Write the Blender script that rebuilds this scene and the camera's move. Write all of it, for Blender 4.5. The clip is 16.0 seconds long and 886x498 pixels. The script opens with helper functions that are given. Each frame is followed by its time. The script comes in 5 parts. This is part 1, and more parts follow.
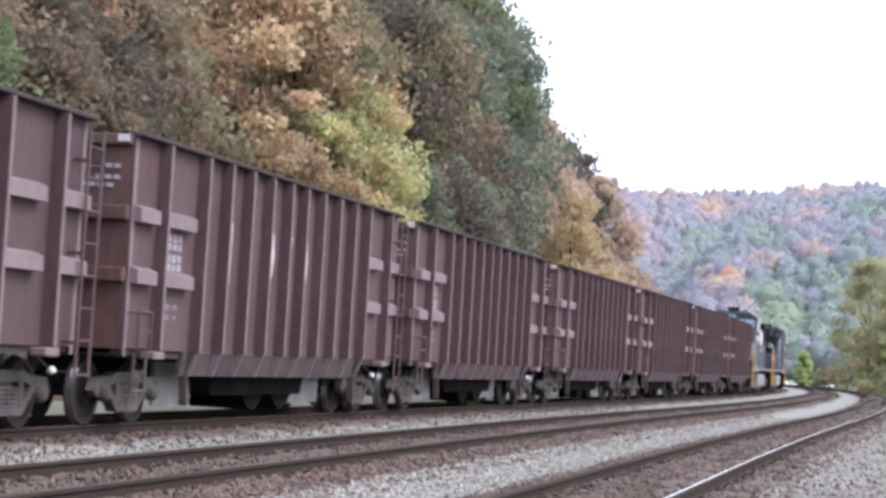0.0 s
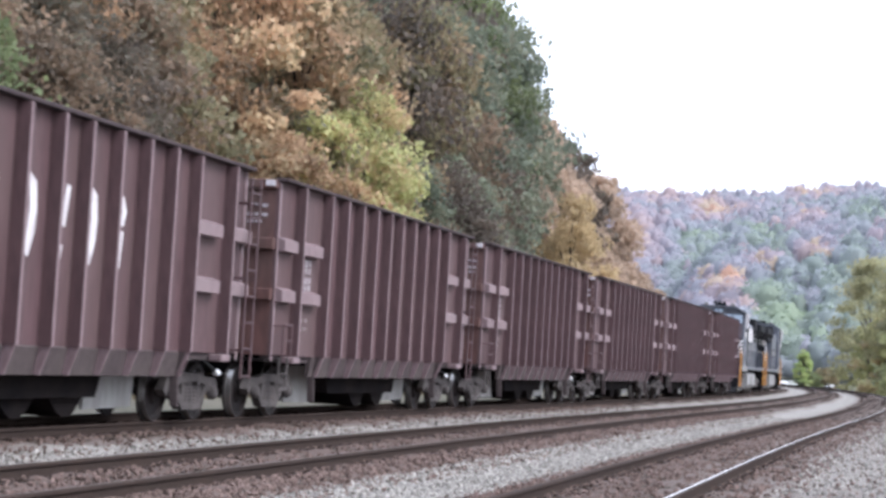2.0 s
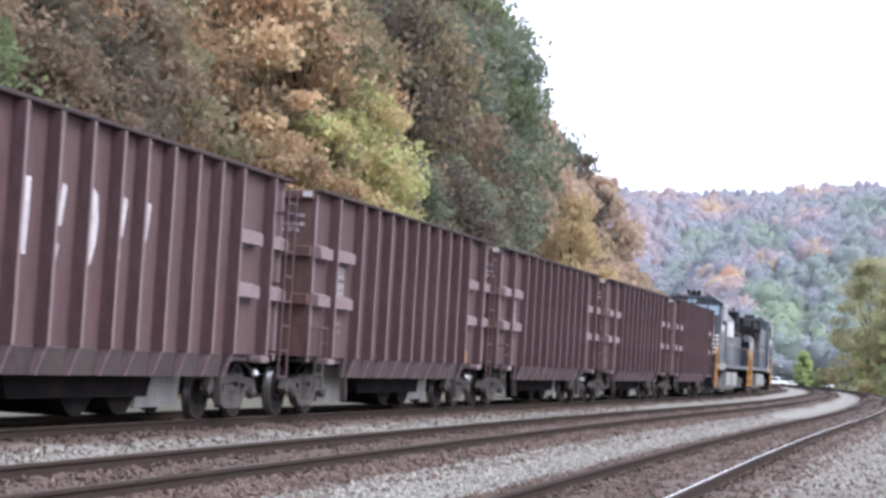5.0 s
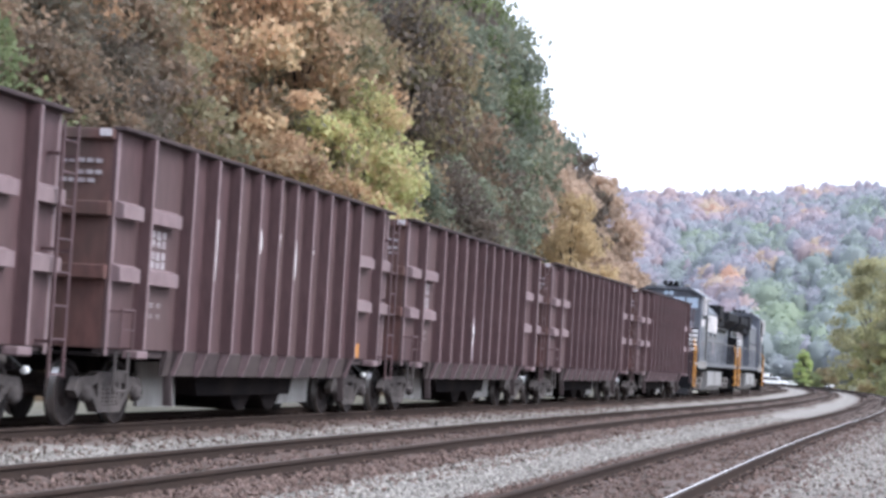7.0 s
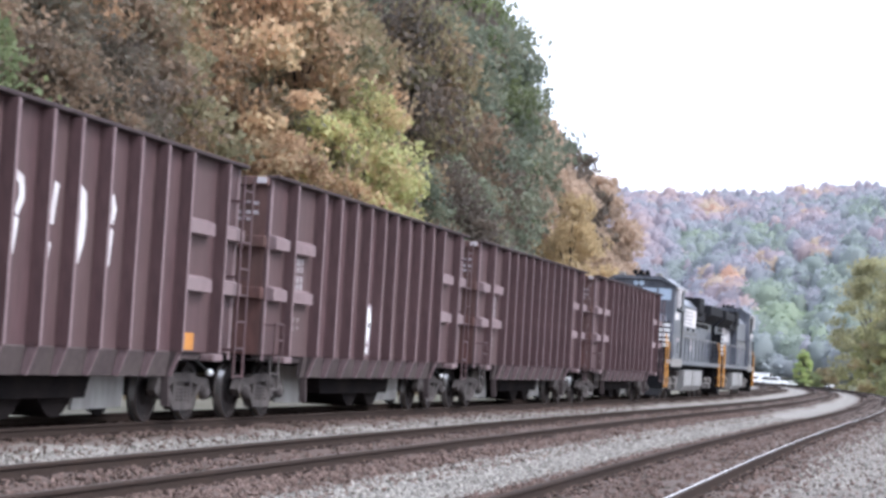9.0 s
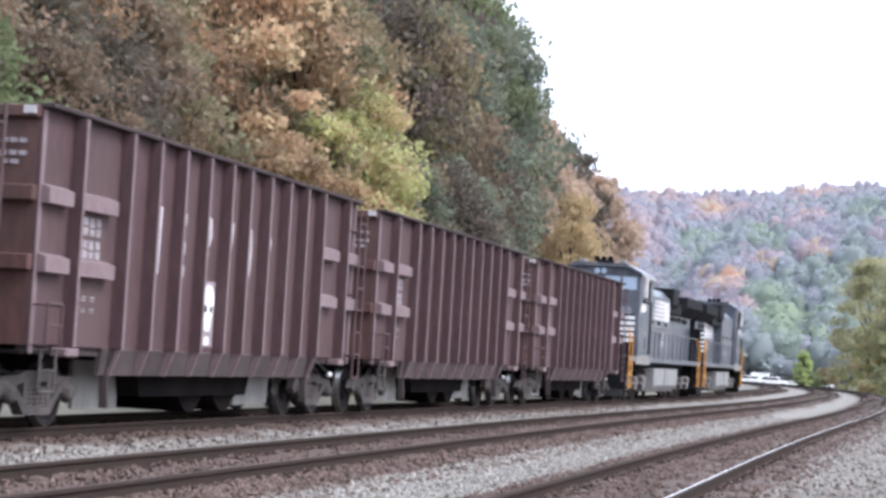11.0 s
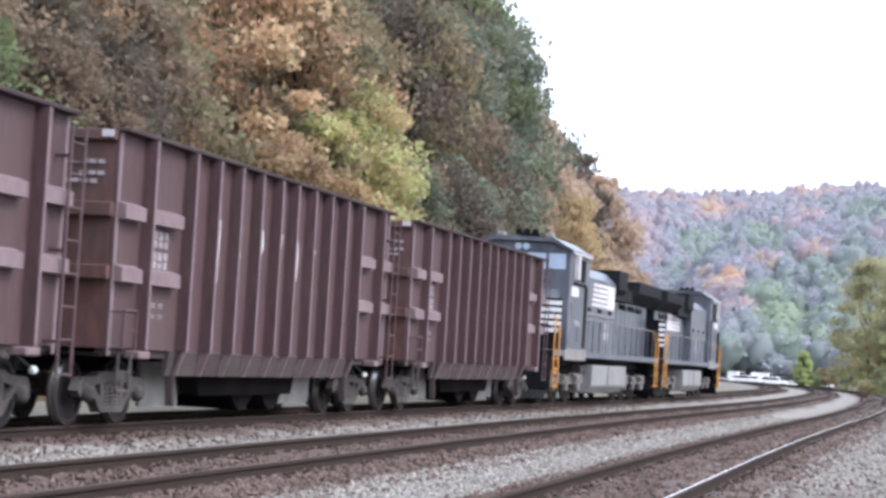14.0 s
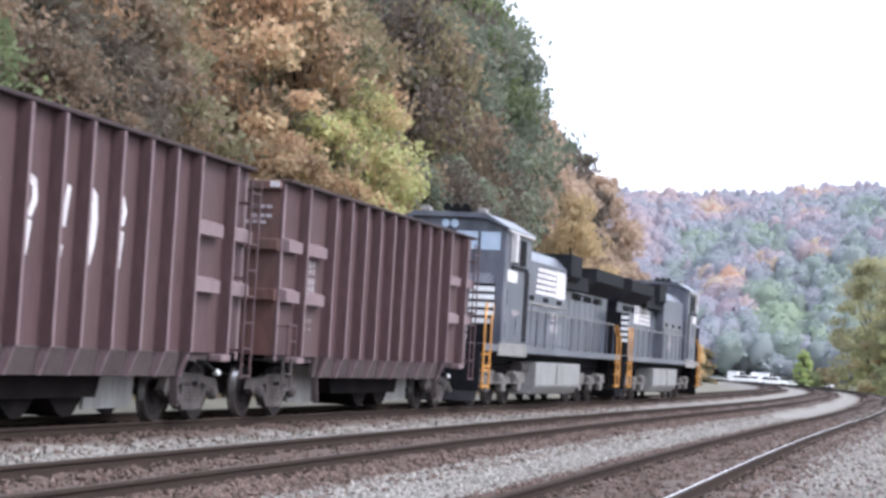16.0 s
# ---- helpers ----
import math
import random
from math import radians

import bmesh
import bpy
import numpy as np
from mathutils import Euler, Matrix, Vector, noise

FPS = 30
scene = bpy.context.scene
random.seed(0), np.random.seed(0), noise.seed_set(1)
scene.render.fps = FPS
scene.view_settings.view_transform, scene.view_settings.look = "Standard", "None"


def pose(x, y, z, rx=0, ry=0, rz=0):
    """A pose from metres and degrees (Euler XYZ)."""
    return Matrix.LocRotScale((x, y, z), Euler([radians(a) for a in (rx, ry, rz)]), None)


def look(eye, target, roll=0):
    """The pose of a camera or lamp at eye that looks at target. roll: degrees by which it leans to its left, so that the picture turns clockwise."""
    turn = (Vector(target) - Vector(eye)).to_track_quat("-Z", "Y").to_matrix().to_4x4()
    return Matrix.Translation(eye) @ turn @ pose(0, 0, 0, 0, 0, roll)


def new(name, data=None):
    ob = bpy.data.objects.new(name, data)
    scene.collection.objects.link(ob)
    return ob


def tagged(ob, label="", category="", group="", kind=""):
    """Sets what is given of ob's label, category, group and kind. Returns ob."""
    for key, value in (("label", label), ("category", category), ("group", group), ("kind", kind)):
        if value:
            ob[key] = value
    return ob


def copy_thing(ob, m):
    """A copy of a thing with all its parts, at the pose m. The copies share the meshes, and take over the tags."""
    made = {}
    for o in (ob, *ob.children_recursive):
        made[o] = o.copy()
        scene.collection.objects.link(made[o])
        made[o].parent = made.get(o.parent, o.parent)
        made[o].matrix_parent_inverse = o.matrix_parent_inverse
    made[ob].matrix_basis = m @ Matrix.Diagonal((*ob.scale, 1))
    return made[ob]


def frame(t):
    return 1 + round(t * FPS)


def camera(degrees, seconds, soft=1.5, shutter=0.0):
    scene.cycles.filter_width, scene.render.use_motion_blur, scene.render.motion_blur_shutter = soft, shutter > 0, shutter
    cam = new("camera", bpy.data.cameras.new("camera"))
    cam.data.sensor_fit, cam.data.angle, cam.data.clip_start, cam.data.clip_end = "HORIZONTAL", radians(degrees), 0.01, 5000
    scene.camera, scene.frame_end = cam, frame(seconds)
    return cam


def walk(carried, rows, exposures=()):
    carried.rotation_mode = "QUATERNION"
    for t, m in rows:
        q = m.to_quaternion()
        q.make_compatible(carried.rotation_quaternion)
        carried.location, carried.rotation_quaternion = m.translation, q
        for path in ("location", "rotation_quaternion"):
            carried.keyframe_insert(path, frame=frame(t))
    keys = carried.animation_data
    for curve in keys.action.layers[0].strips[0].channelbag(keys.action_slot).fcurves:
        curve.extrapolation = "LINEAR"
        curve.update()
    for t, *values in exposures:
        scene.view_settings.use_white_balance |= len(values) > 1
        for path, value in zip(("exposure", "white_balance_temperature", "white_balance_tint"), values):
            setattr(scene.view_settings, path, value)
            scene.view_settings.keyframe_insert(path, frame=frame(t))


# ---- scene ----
# ---- camera and its place ----
cam = camera(2 * math.degrees(math.atan(784 / 3639.5)), 16.0, soft=3.2, shutter=0.5)
EYE = Vector((0.0, 0.0, 1.276))
YAW, PITCH = 0.22184, 0.05118
AIM = EYE + Vector((-math.sin(YAW) * math.cos(PITCH), math.cos(YAW) * math.cos(PITCH), math.sin(PITCH)))
walk(cam, [(0.0, look(EYE, AIM, 3.384)), (16.0, look(EYE, AIM, 3.384))], exposures=[(0.0, 0.88, 5950, 11), (16.0, 0.88, 5950, 11)])

# ---- overcast daylight ----
world = bpy.data.worlds.new("overcast")
scene.world = world
world.use_nodes = True
wn, wl = world.node_tree.nodes, world.node_tree.links
sky = wn.new("ShaderNodeTexSky")
sky.sky_type, sky.sun_disc = "NISHITA", False
sky.sun_elevation, sky.sun_rotation = radians(48), radians(101)
sky.air_density, sky.dust_density, sky.ozone_density = 1.6, 5.0, 1.0
hsv = wn.new("ShaderNodeHueSaturation")
hsv.inputs["Saturation"].default_value = 0.2
wl.new(sky.outputs[0], hsv.inputs["Color"])
veil = wn.new("ShaderNodeMix")
veil.data_type = "RGBA"
veil.inputs[0].default_value = 0.4
veil.inputs[7].default_value = (12.2, 13.0, 15.2, 1)
wl.new(hsv.outputs[0], veil.inputs[6])
wl.new(veil.outputs[2], wn["Background"].inputs["Color"])
wn["Background"].inputs["Strength"].default_value = 0.145
sun = new("sun", bpy.data.lights.new("sun", "SUN"))
sun.data.energy, sun.data.angle, sun.data.color = 1.5, radians(25), (1.0, 0.97, 0.93)
sun.matrix_world = look((42, 12, 50), (0, 20, 0))

# ---- the line of the tracks: s metres along, off metres to the right of the far track ----
S0, DS = -80.0, 0.5
LINE = []


def lay_line():
    x, y, th = 0.0, 0.0, 0.0
    fwd = []
    for i in range(1700):
        s = i * DS
        fwd.append((x, y, th))
        k = -2.6e-4 - 8.622e-6 * s + 4.7882e-5 * max(s - 50, 0) - 5.4442e-5 * max(s - 90, 0) + 2.9402e-5 * max(s - 130, 0)
        if s > 300:
            k = max(0.0027 - (s - 300) * 1e-5, 0)
        th += k * DS
        x -= math.sin(th) * DS
        y += math.cos(th) * DS
    back = [(0.0, S0 + i * DS, 0.0) for i in range(int(-S0 / DS))]
    LINE.extend(back + fwd)


lay_line()


def on(s, off=0.0, z=0.0):
    u = (s - S0) / DS
    i = min(max(int(math.floor(u)), 0), len(LINE) - 2)
    f = u - i
    a, b = LINE[i], LINE[i + 1]
    x, y, th = (a[j] + (b[j] - a[j]) * f for j in range(3))
    return Vector((x - 12.0075 + off * math.cos(th), y + off * math.sin(th), z))


def heading(s):
    u = (s - S0) / DS
    i = min(max(int(math.floor(u)), 0), len(LINE) - 2)
    return LINE[i][2] + (LINE[i + 1][2] - LINE[i][2]) * (u - i)


OFF1, OFF2, OFF3 = 0.0, 4.578, 8.860
Z3 = -0.085

# ---- materials ----


def mat(name, a, b, rough=0.8, metal=0.0, fine=25.0, coarse=1.2, bump=0.15, dist=0.01, c=None, cmix=0.4, island=0.0, obj=0.0, stretch=(1, 1, 1), rvar=0.1, spec=0.4):
    """Two tones mixed by a fine grain, a third laid over in large stains."""
    m = bpy.data.materials.new(name)
    m.use_nodes = True
    n, l = m.node_tree.nodes, m.node_tree.links
    p = n["Principled BSDF"]
    tc = n.new("ShaderNodeTexCoord")
    mp = n.new("ShaderNodeMapping")
    mp.inputs["Scale"].default_value = stretch
    l.new(tc.outputs["Object"], mp.inputs[0])
    nf = n.new("ShaderNodeTexNoise")
    nf.inputs["Scale"].default_value, nf.inputs["Detail"].default_value = fine, 6
    l.new(mp.outputs[0], nf.inputs["Vector"])
    nc = n.new("ShaderNodeTexNoise")
    nc.inputs["Scale"].default_value, nc.inputs["Detail"].default_value = coarse, 5
    l.new(mp.outputs[0], nc.inputs["Vector"])
    r1 = n.new("ShaderNodeMapRange")
    r1.inputs[1].default_value, r1.inputs[2].default_value = 0.35, 0.65
    l.new(nf.outputs["Fac"], r1.inputs[0])
    mx = n.new("ShaderNodeMix")
    mx.data_type = "RGBA"
    mx.inputs[6].default_value, mx.inputs[7].default_value = (*a, 1), (*b, 1)
    l.new(r1.outputs[0], mx.inputs[0])
    out = mx.outputs[2]
    if c:
        r2 = n.new("ShaderNodeMapRange")
        r2.inputs[1].default_value, r2.inputs[2].default_value, r2.inputs[4].default_value = 0.45, 0.7, cmix
        l.new(nc.outputs["Fac"], r2.inputs[0])
        m2 = n.new("ShaderNodeMix")
        m2.data_type = "RGBA"
        m2.inputs[7].default_value = (*c, 1)
        l.new(out, m2.inputs[6])
        l.new(r2.outputs[0], m2.inputs[0])
        out = m2.outputs[2]
    for amount, src in ((island, "ShaderNodeNewGeometry"), (obj, "ShaderNodeObjectInfo")):
        if amount:
            g = n.new(src)
            r3 = n.new("ShaderNodeMapRange")
            r3.inputs[3].default_value, r3.inputs[4].default_value = 1 - amount, 1 + amount
            l.new(g.outputs["Random Per Island" if src.endswith("Geometry") else "Random"], r3.inputs[0])
            h = n.new("ShaderNodeHueSaturation")
            l.new(out, h.inputs["Color"])
            l.new(r3.outputs[0], h.inputs["Value"])
            out = h.outputs[0]
    l.new(out, p.inputs["Base Color"])
    rr = n.new("ShaderNodeMapRange")
    rr.inputs[3].default_value, rr.inputs[4].default_value = max(rough - rvar, 0.02), min(rough + rvar, 1)
    l.new(nc.outputs["Fac"], rr.inputs[0])
    l.new(rr.outputs[0], p.inputs["Roughness"])
    p.inputs["Metallic"].default_value = metal
    p.inputs["Specular IOR Level"].default_value = spec
    if bump:
        bp = n.new("ShaderNodeBump")
        bp.inputs["Strength"].default_value, bp.inputs["Distance"].default_value = bump, dist
        l.new(nf.outputs["Fac"], bp.inputs["Height"])
        l.new(bp.outputs[0], p.inputs["Normal"])
    return m


def blend_attr(m, attr, a, b, fine=30.0):
    """Lays two more tones over a material where a point attribute is high (rust and brake dust beside the rails)."""
    n, l = m.node_tree.nodes, m.node_tree.links
    p = n["Principled BSDF"]
    old = p.inputs["Base Color"].links[0].from_socket
    at = n.new("ShaderNodeAttribute")
    at.attribute_name = attr
    nz = n.new("ShaderNodeTexNoise")
    nz.inputs["Scale"].default_value, nz.inputs["Detail"].default_value = fine, 4
    tc = n.new("ShaderNodeTexCoord")
    l.new(tc.outputs["Object"], nz.inputs["Vector"])
    mx = n.new("ShaderNodeMix")
    mx.data_type = "RGBA"
    mx.inputs[6].default_value, mx.inputs[7].default_value = (*a, 1), (*b, 1)
    l.new(nz.outputs["Fac"], mx.inputs[0])
    m2 = n.new("ShaderNodeMix")
    m2.data_type = "RGBA"
    l.new(at.outputs["Fac"], m2.inputs[0])
    l.new(old, m2.inputs[6])
    l.new(mx.outputs[2], m2.inputs[7])
    l.new(m2.outputs[2], p.inputs["Base Color"])
    return m


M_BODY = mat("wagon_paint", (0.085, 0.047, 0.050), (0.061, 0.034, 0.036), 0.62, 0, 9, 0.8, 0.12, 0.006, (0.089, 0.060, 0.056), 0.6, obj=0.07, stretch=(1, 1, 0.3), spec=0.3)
M_BODY2 = mat("wagon_end_paint", (0.120, 0.060, 0.054), (0.088, 0.047, 0.042), 0.7, 0, 9, 1.0, 0.1, 0.006, (0.072, 0.055, 0.048), 0.75, stretch=(1, 1, 0.4), spec=0.2)
M_RIB = mat("wagon_lit_rib_paint", (0.185, 0.128, 0.134), (0.145, 0.098, 0.102), 0.6, 0, 14, 1.0, 0.1, 0.005, (0.195, 0.150, 0.150), 0.55, stretch=(1, 1, 0.4))
# dirt, and the shade below the floor taken into a near-black base
M_UNDER = mat("wagon_underframe_shaded", (0.012, 0.010, 0.010), (0.007, 0.006, 0.007), 0.95, 0, 12, 1.5, 0.2, 0.01, (0.026, 0.020, 0.018), 0.5, spec=0.04)
M_SILLD = mat("side_sill_grime", (0.070, 0.054, 0.054), (0.050, 0.039, 0.039), 0.85, 0, 10, 1.0, 0.15, 0.006, (0.095, 0.078, 0.072), 0.6, spec=0.08)
# dark brown of the wagons' top chords
M_CHORD = mat("chord_dark_brown", (0.056, 0.042, 0.044), (0.040, 0.030, 0.031), 0.8, 0, 10, 1.0, 0.15, 0.006, (0.079, 0.058, 0.056), 0.5, spec=0.08)
M_TRUCK = mat("bogie_steel", (0.078, 0.068, 0.066), (0.050, 0.043, 0.042), 0.8, 0.1, 18, 2.5, 0.2, 0.01, (0.125, 0.108, 0.102), 0.6, spec=0.08)
M_WHEEL = mat("wheel_steel", (0.038, 0.033, 0.033), (0.025, 0.022, 0.022), 0.7, 0.3, 20, 3, 0.1, 0.005, (0.066, 0.050, 0.046), 0.5, spec=0.08)
M_TREAD = mat("worn_tread", (0.45, 0.44, 0.43), (0.36, 0.35, 0.34), 0.3, 0.9, 20, 3, 0.05, 0.002)
M_PLATE = mat("pale_plate", (0.36, 0.345, 0.33), (0.28, 0.268, 0.255), 0.8, 0, 6, 1.6, 0.1, 0.005, (0.19, 0.175, 0.16), 0.7, stretch=(1, 1, 0.4))
M_WHITE = mat("white_paint", (0.62, 0.59, 0.59), (0.50, 0.47, 0.47), 0.6, 0, 14, 3, 0.05, 0.003, (0.30, 0.25, 0.26), 0.55, stretch=(1, 1, 0.4))
M_BRIGHT = mat("stripe_white", (0.84, 0.84, 0.84), (0.78, 0.78, 0.78), 0.5, 0, 20, 4, 0.03, 0.002, (0.68, 0.66, 0.65), 0.3)
M_PATCH = mat("patch_paint", (0.33, 0.27, 0.29), (0.26, 0.21, 0.225), 0.7, 0, 20, 4, 0.05, 0.003, (0.19, 0.14, 0.15), 0.6)
M_FADED = mat("faded_white", (0.34, 0.31, 0.32), (0.25, 0.21, 0.22), 0.7, 0, 20, 4, 0.05, 0.003, (0.14, 0.10, 0.11), 0.6)
M_MARK = mat("lettering_white", (0.50, 0.47, 0.48), (0.38, 0.34, 0.35), 0.7, 0, 20, 4, 0.05, 0.003, (0.20, 0.15, 0.16), 0.5)
M_ORANGE = mat("orange_paint", (0.48, 0.20, 0.035), (0.38, 0.155, 0.028), 0.55, 0, 20, 3, 0.05, 0.003, (0.27, 0.125, 0.040), 0.5)
M_YELLOW = mat("yellow_paint", (0.52, 0.24, 0.045), (0.42, 0.19, 0.04), 0.6, 0, 20, 3, 0.05, 0.003, (0.24, 0.13, 0.055), 0.5)
M_LOCO = mat("loco_grey_paint", (0.092, 0.098, 0.120), (0.056, 0.060, 0.076), 0.34, 0, 5, 0.7, 0.08, 0.004, (0.175, 0.178, 0.200), 0.7, stretch=(1, 1, 0.35))
M_LOCOD = mat("loco_black_paint", (0.015, 0.015, 0.018), (0.010, 0.010, 0.012), 0.72, 0, 8, 1.0, 0.08, 0.004, (0.033, 0.032, 0.033), 0.45, spec=0.08)
M_TANK = mat("tank_paint", (0.238, 0.231, 0.228), (0.198, 0.191, 0.188), 0.6, 0, 8, 1.2, 0.1, 0.004, (0.152, 0.139, 0.132), 0.5)
M_SILL = mat("sill_dusty", (0.22, 0.205, 0.195), (0.17, 0.16, 0.152), 0.7, 0, 8, 1.2, 0.1, 0.004, (0.13, 0.115, 0.105), 0.5)
M_LTRUCK = mat("loco_bogie", (0.152, 0.135, 0.129), (0.106, 0.096, 0.089), 0.8, 0, 12, 2, 0.2, 0.008, (0.059, 0.053, 0.050), 0.6)
# pale blue base: the sky mirrored in the panes is painted in
M_GLASS = mat("sky_tinted_glass", (0.42, 0.50, 0.60), (0.36, 0.44, 0.54), 0.08, 0, 3, 1, 0)
M_DARK = mat("dark_opening", (0.012, 0.012, 0.013), (0.008, 0.008, 0.009), 0.9, 0, 8, 2, 0.1, spec=0.08)
M_RAIL = mat("rail_side", (0.045, 0.032, 0.027), (0.030, 0.022, 0.019), 0.9, 0.0, 30, 2, 0.2, 0.004, (0.05, 0.034, 0.027), 0.5, spec=0.08)
M_HEAD = mat("rail_head_dull", (0.132, 0.109, 0.099), (0.099, 0.079, 0.073), 0.55, 0.4, 30, 0.7, 0.05, 0.002, (0.185, 0.165, 0.158), 0.5)
# polished steel made near-white: the sky's sheen is put into the colour
M_HEADB = mat("rail_head_painted_sheen", (0.86, 0.86, 0.87), (0.74, 0.74, 0.75), 0.42, 0.35, 30, 0.7, 0.03, 0.002)
M_TIE = mat("tie_timber", (0.069, 0.053, 0.044), (0.046, 0.036, 0.030), 0.92, 0, 18, 2, 0.35, 0.01, (0.099, 0.079, 0.066), 0.5, obj=0.25, stretch=(1, 0.15, 1), spec=0.08)
M_BALLAST = mat("ballast", (0.240, 0.225, 0.207), (0.158, 0.147, 0.136), 0.95, 0, 18, 0.35, 0.7, 0.03, (0.195, 0.176, 0.160), 0.75, spec=0.08)
blend_attr(M_BALLAST, "rust", (0.068, 0.049, 0.043), (0.106, 0.079, 0.070), 22)
M_STONE = mat("ballast_stone", (0.268, 0.250, 0.228), (0.198, 0.184, 0.168), 0.95, 0, 30, 3, 0.3, 0.004, island=0.38, spec=0.08)
M_STONEB = mat("stained_stone", (0.138, 0.098, 0.084), (0.096, 0.069, 0.061), 0.95, 0, 30, 3, 0.3, 0.004, island=0.35, spec=0.08)
M_GROUND = mat("gravel_earth", (0.224, 0.205, 0.185), (0.165, 0.149, 0.132), 0.95, 0, 8, 0.12, 0.4, 0.03, (0.132, 0.125, 0.079), 0.7, spec=0.08)
M_PALE = mat("pale_verge", (0.155, 0.142, 0.112), (0.118, 0.108, 0.084), 0.95, 0, 6, 0.4, 0.4, 0.03, (0.100, 0.098, 0.066), 0.6)
M_LITTER = mat("leaf_litter", (0.086, 0.059, 0.036), (0.056, 0.041, 0.026), 0.95, 0, 5, 0.2, 0.5, 0.06, (0.066, 0.066, 0.033), 0.6, spec=0.08)
# lighter than real soil: the haze before the far hill is in this colour
M_FARHILL = mat("hazed_hill_floor", (0.29, 0.29, 0.27), (0.24, 0.25, 0.23), 0.95, 0, 0.2, 0.02, 0.1, 0.1, (0.24, 0.22, 0.16), 0.5, spec=0.05)
M_BARK = mat("bark", (0.069, 0.058, 0.049), (0.040, 0.033, 0.028), 0.95, 0, 14, 1.5, 0.6, 0.03, (0.099, 0.089, 0.079), 0.4, stretch=(1, 1, 0.25), spec=0.08)
M_CAR_WHITE = mat("car_paint_white", (0.80, 0.80, 0.80), (0.76, 0.76, 0.76), 0.25, 0, 4, 1, 0)
M_CAR_BLUE = mat("car_paint_silver", (0.330, 0.350, 0.383), (0.304, 0.323, 0.356), 0.3, 0.3, 4, 1, 0)
M_LOT = mat("lot_paving", (0.330, 0.343, 0.370), (0.277, 0.290, 0.310), 0.8, 0, 3, 0.2, 0.1, 0.01)
M_TYRE = mat("tyre_rubber", (0.020, 0.020, 0.020), (0.013, 0.013, 0.013), 0.85, 0, 20, 3, 0.1)


def leaf_mat(name, tones, rough=0.75, gain=1.0, chance=0.22):
    """Foliage: the tone of each leaf from a ramp, by the leaf's own chance and the tint of its spray."""
    m = bpy.data.materials.new(name)
    m.use_nodes = True
    n, l = m.node_tree.nodes, m.node_tree.links
    p = n["Principled BSDF"]
    g = n.new("ShaderNodeNewGeometry")
    at = n.new("ShaderNodeAttribute")
    at.attribute_name = "tint"
    ad = n.new("ShaderNodeMath")
    ad.operation = "MULTIPLY_ADD"
    l.new(g.outputs["Random Per Island"], ad.inputs[0])
    ad.inputs[1].default_value = chance
    ml = n.new("ShaderNodeMath")
    ml.operation = "MULTIPLY"
    ml.inputs[1].default_value = 1 - chance
    l.new(at.outputs["Fac"], ml.inputs[0])
    l.new(ml.outputs[0], ad.inputs[2])
    cr = n.new("ShaderNodeValToRGB")
    while len(cr.color_ramp.elements) < len(tones):
        cr.color_ramp.elements.new(0.5)
    for i, tone in enumerate(tones):
        e = cr.color_ramp.elements[i]
        e.position, e.color = i / (len(tones) - 1), (*[v * gain for v in tone], 1)
    l.new(ad.outputs[0], cr.inputs[0])
    oi = n.new("ShaderNodeObjectInfo")
    mr = n.new("ShaderNodeMapRange")
    mr.inputs[3].default_value, mr.inputs[4].default_value = 0.8, 1.2
    l.new(oi.outputs["Random"], mr.inputs[0])
    hs = n.new("ShaderNodeHueSaturation")
    l.new(cr.outputs[0], hs.inputs["Color"])
    l.new(mr.outputs[0], hs.inputs["Value"])
    l.new(hs.outputs[0], p.inputs["Base Color"])
    p.inputs["Roughness"].default_value = rough
    tr = n.new("ShaderNodeBsdfTranslucent")
    l.new(hs.outputs[0], tr.inputs["Color"])
    mx = n.new("ShaderNodeMixShader")
    mx.inputs[0].default_value = 0.5
    l.new(p.outputs[0], mx.inputs[1])
    l.new(tr.outputs[0], mx.inputs[2])
    l.new(mx.outputs[0], n["Material Output"].inputs["Surface"])
    return m


RUSSET = leaf_mat("russet_leaves", [(0.092, 0.077, 0.06), (0.162, 0.123, 0.081), (0.27, 0.176, 0.106), (0.388, 0.237, 0.139), (0.362, 0.27, 0.15), (0.178, 0.171, 0.104)])
OLIVE = leaf_mat("olive_leaves", [(0.11, 0.101, 0.077), (0.182, 0.171, 0.103), (0.264, 0.226, 0.129), (0.352, 0.248, 0.154), (0.193, 0.204, 0.118)])
LIME = leaf_mat("lime_leaves", [(0.217, 0.213, 0.119), (0.319, 0.325, 0.14), (0.434, 0.426, 0.196), (0.459, 0.347, 0.196), (0.486, 0.302, 0.196)])
AMBER = leaf_mat("amber_leaves", [(0.219, 0.157, 0.111), (0.38, 0.259, 0.162), (0.531, 0.35, 0.214), (0.485, 0.375, 0.228), (0.347, 0.266, 0.168)])
DEEP = leaf_mat("dark_green_leaves", [(0.105, 0.123, 0.094), (0.156, 0.178, 0.13), (0.22, 0.24, 0.165), (0.259, 0.231, 0.171)])
SAGE = leaf_mat("sage_leaves", [(0.20, 0.22, 0.13), (0.30, 0.32, 0.17), (0.40, 0.40, 0.20), (0.36, 0.31, 0.19)])
GREEN = leaf_mat("green_leaves", [(0.092, 0.11, 0.059), (0.138, 0.165, 0.081), (0.189, 0.213, 0.103), (0.152, 0.15, 0.085)])
GOLD = leaf_mat("gold_leaves", [(0.389, 0.289, 0.177), (0.519, 0.389, 0.224), (0.614, 0.466, 0.26), (0.519, 0.407, 0.248)])
TAWNY = leaf_mat("tawny_leaves", [(0.27, 0.20, 0.155), (0.37, 0.28, 0.21), (0.44, 0.32, 0.235), (0.34, 0.28, 0.225)])
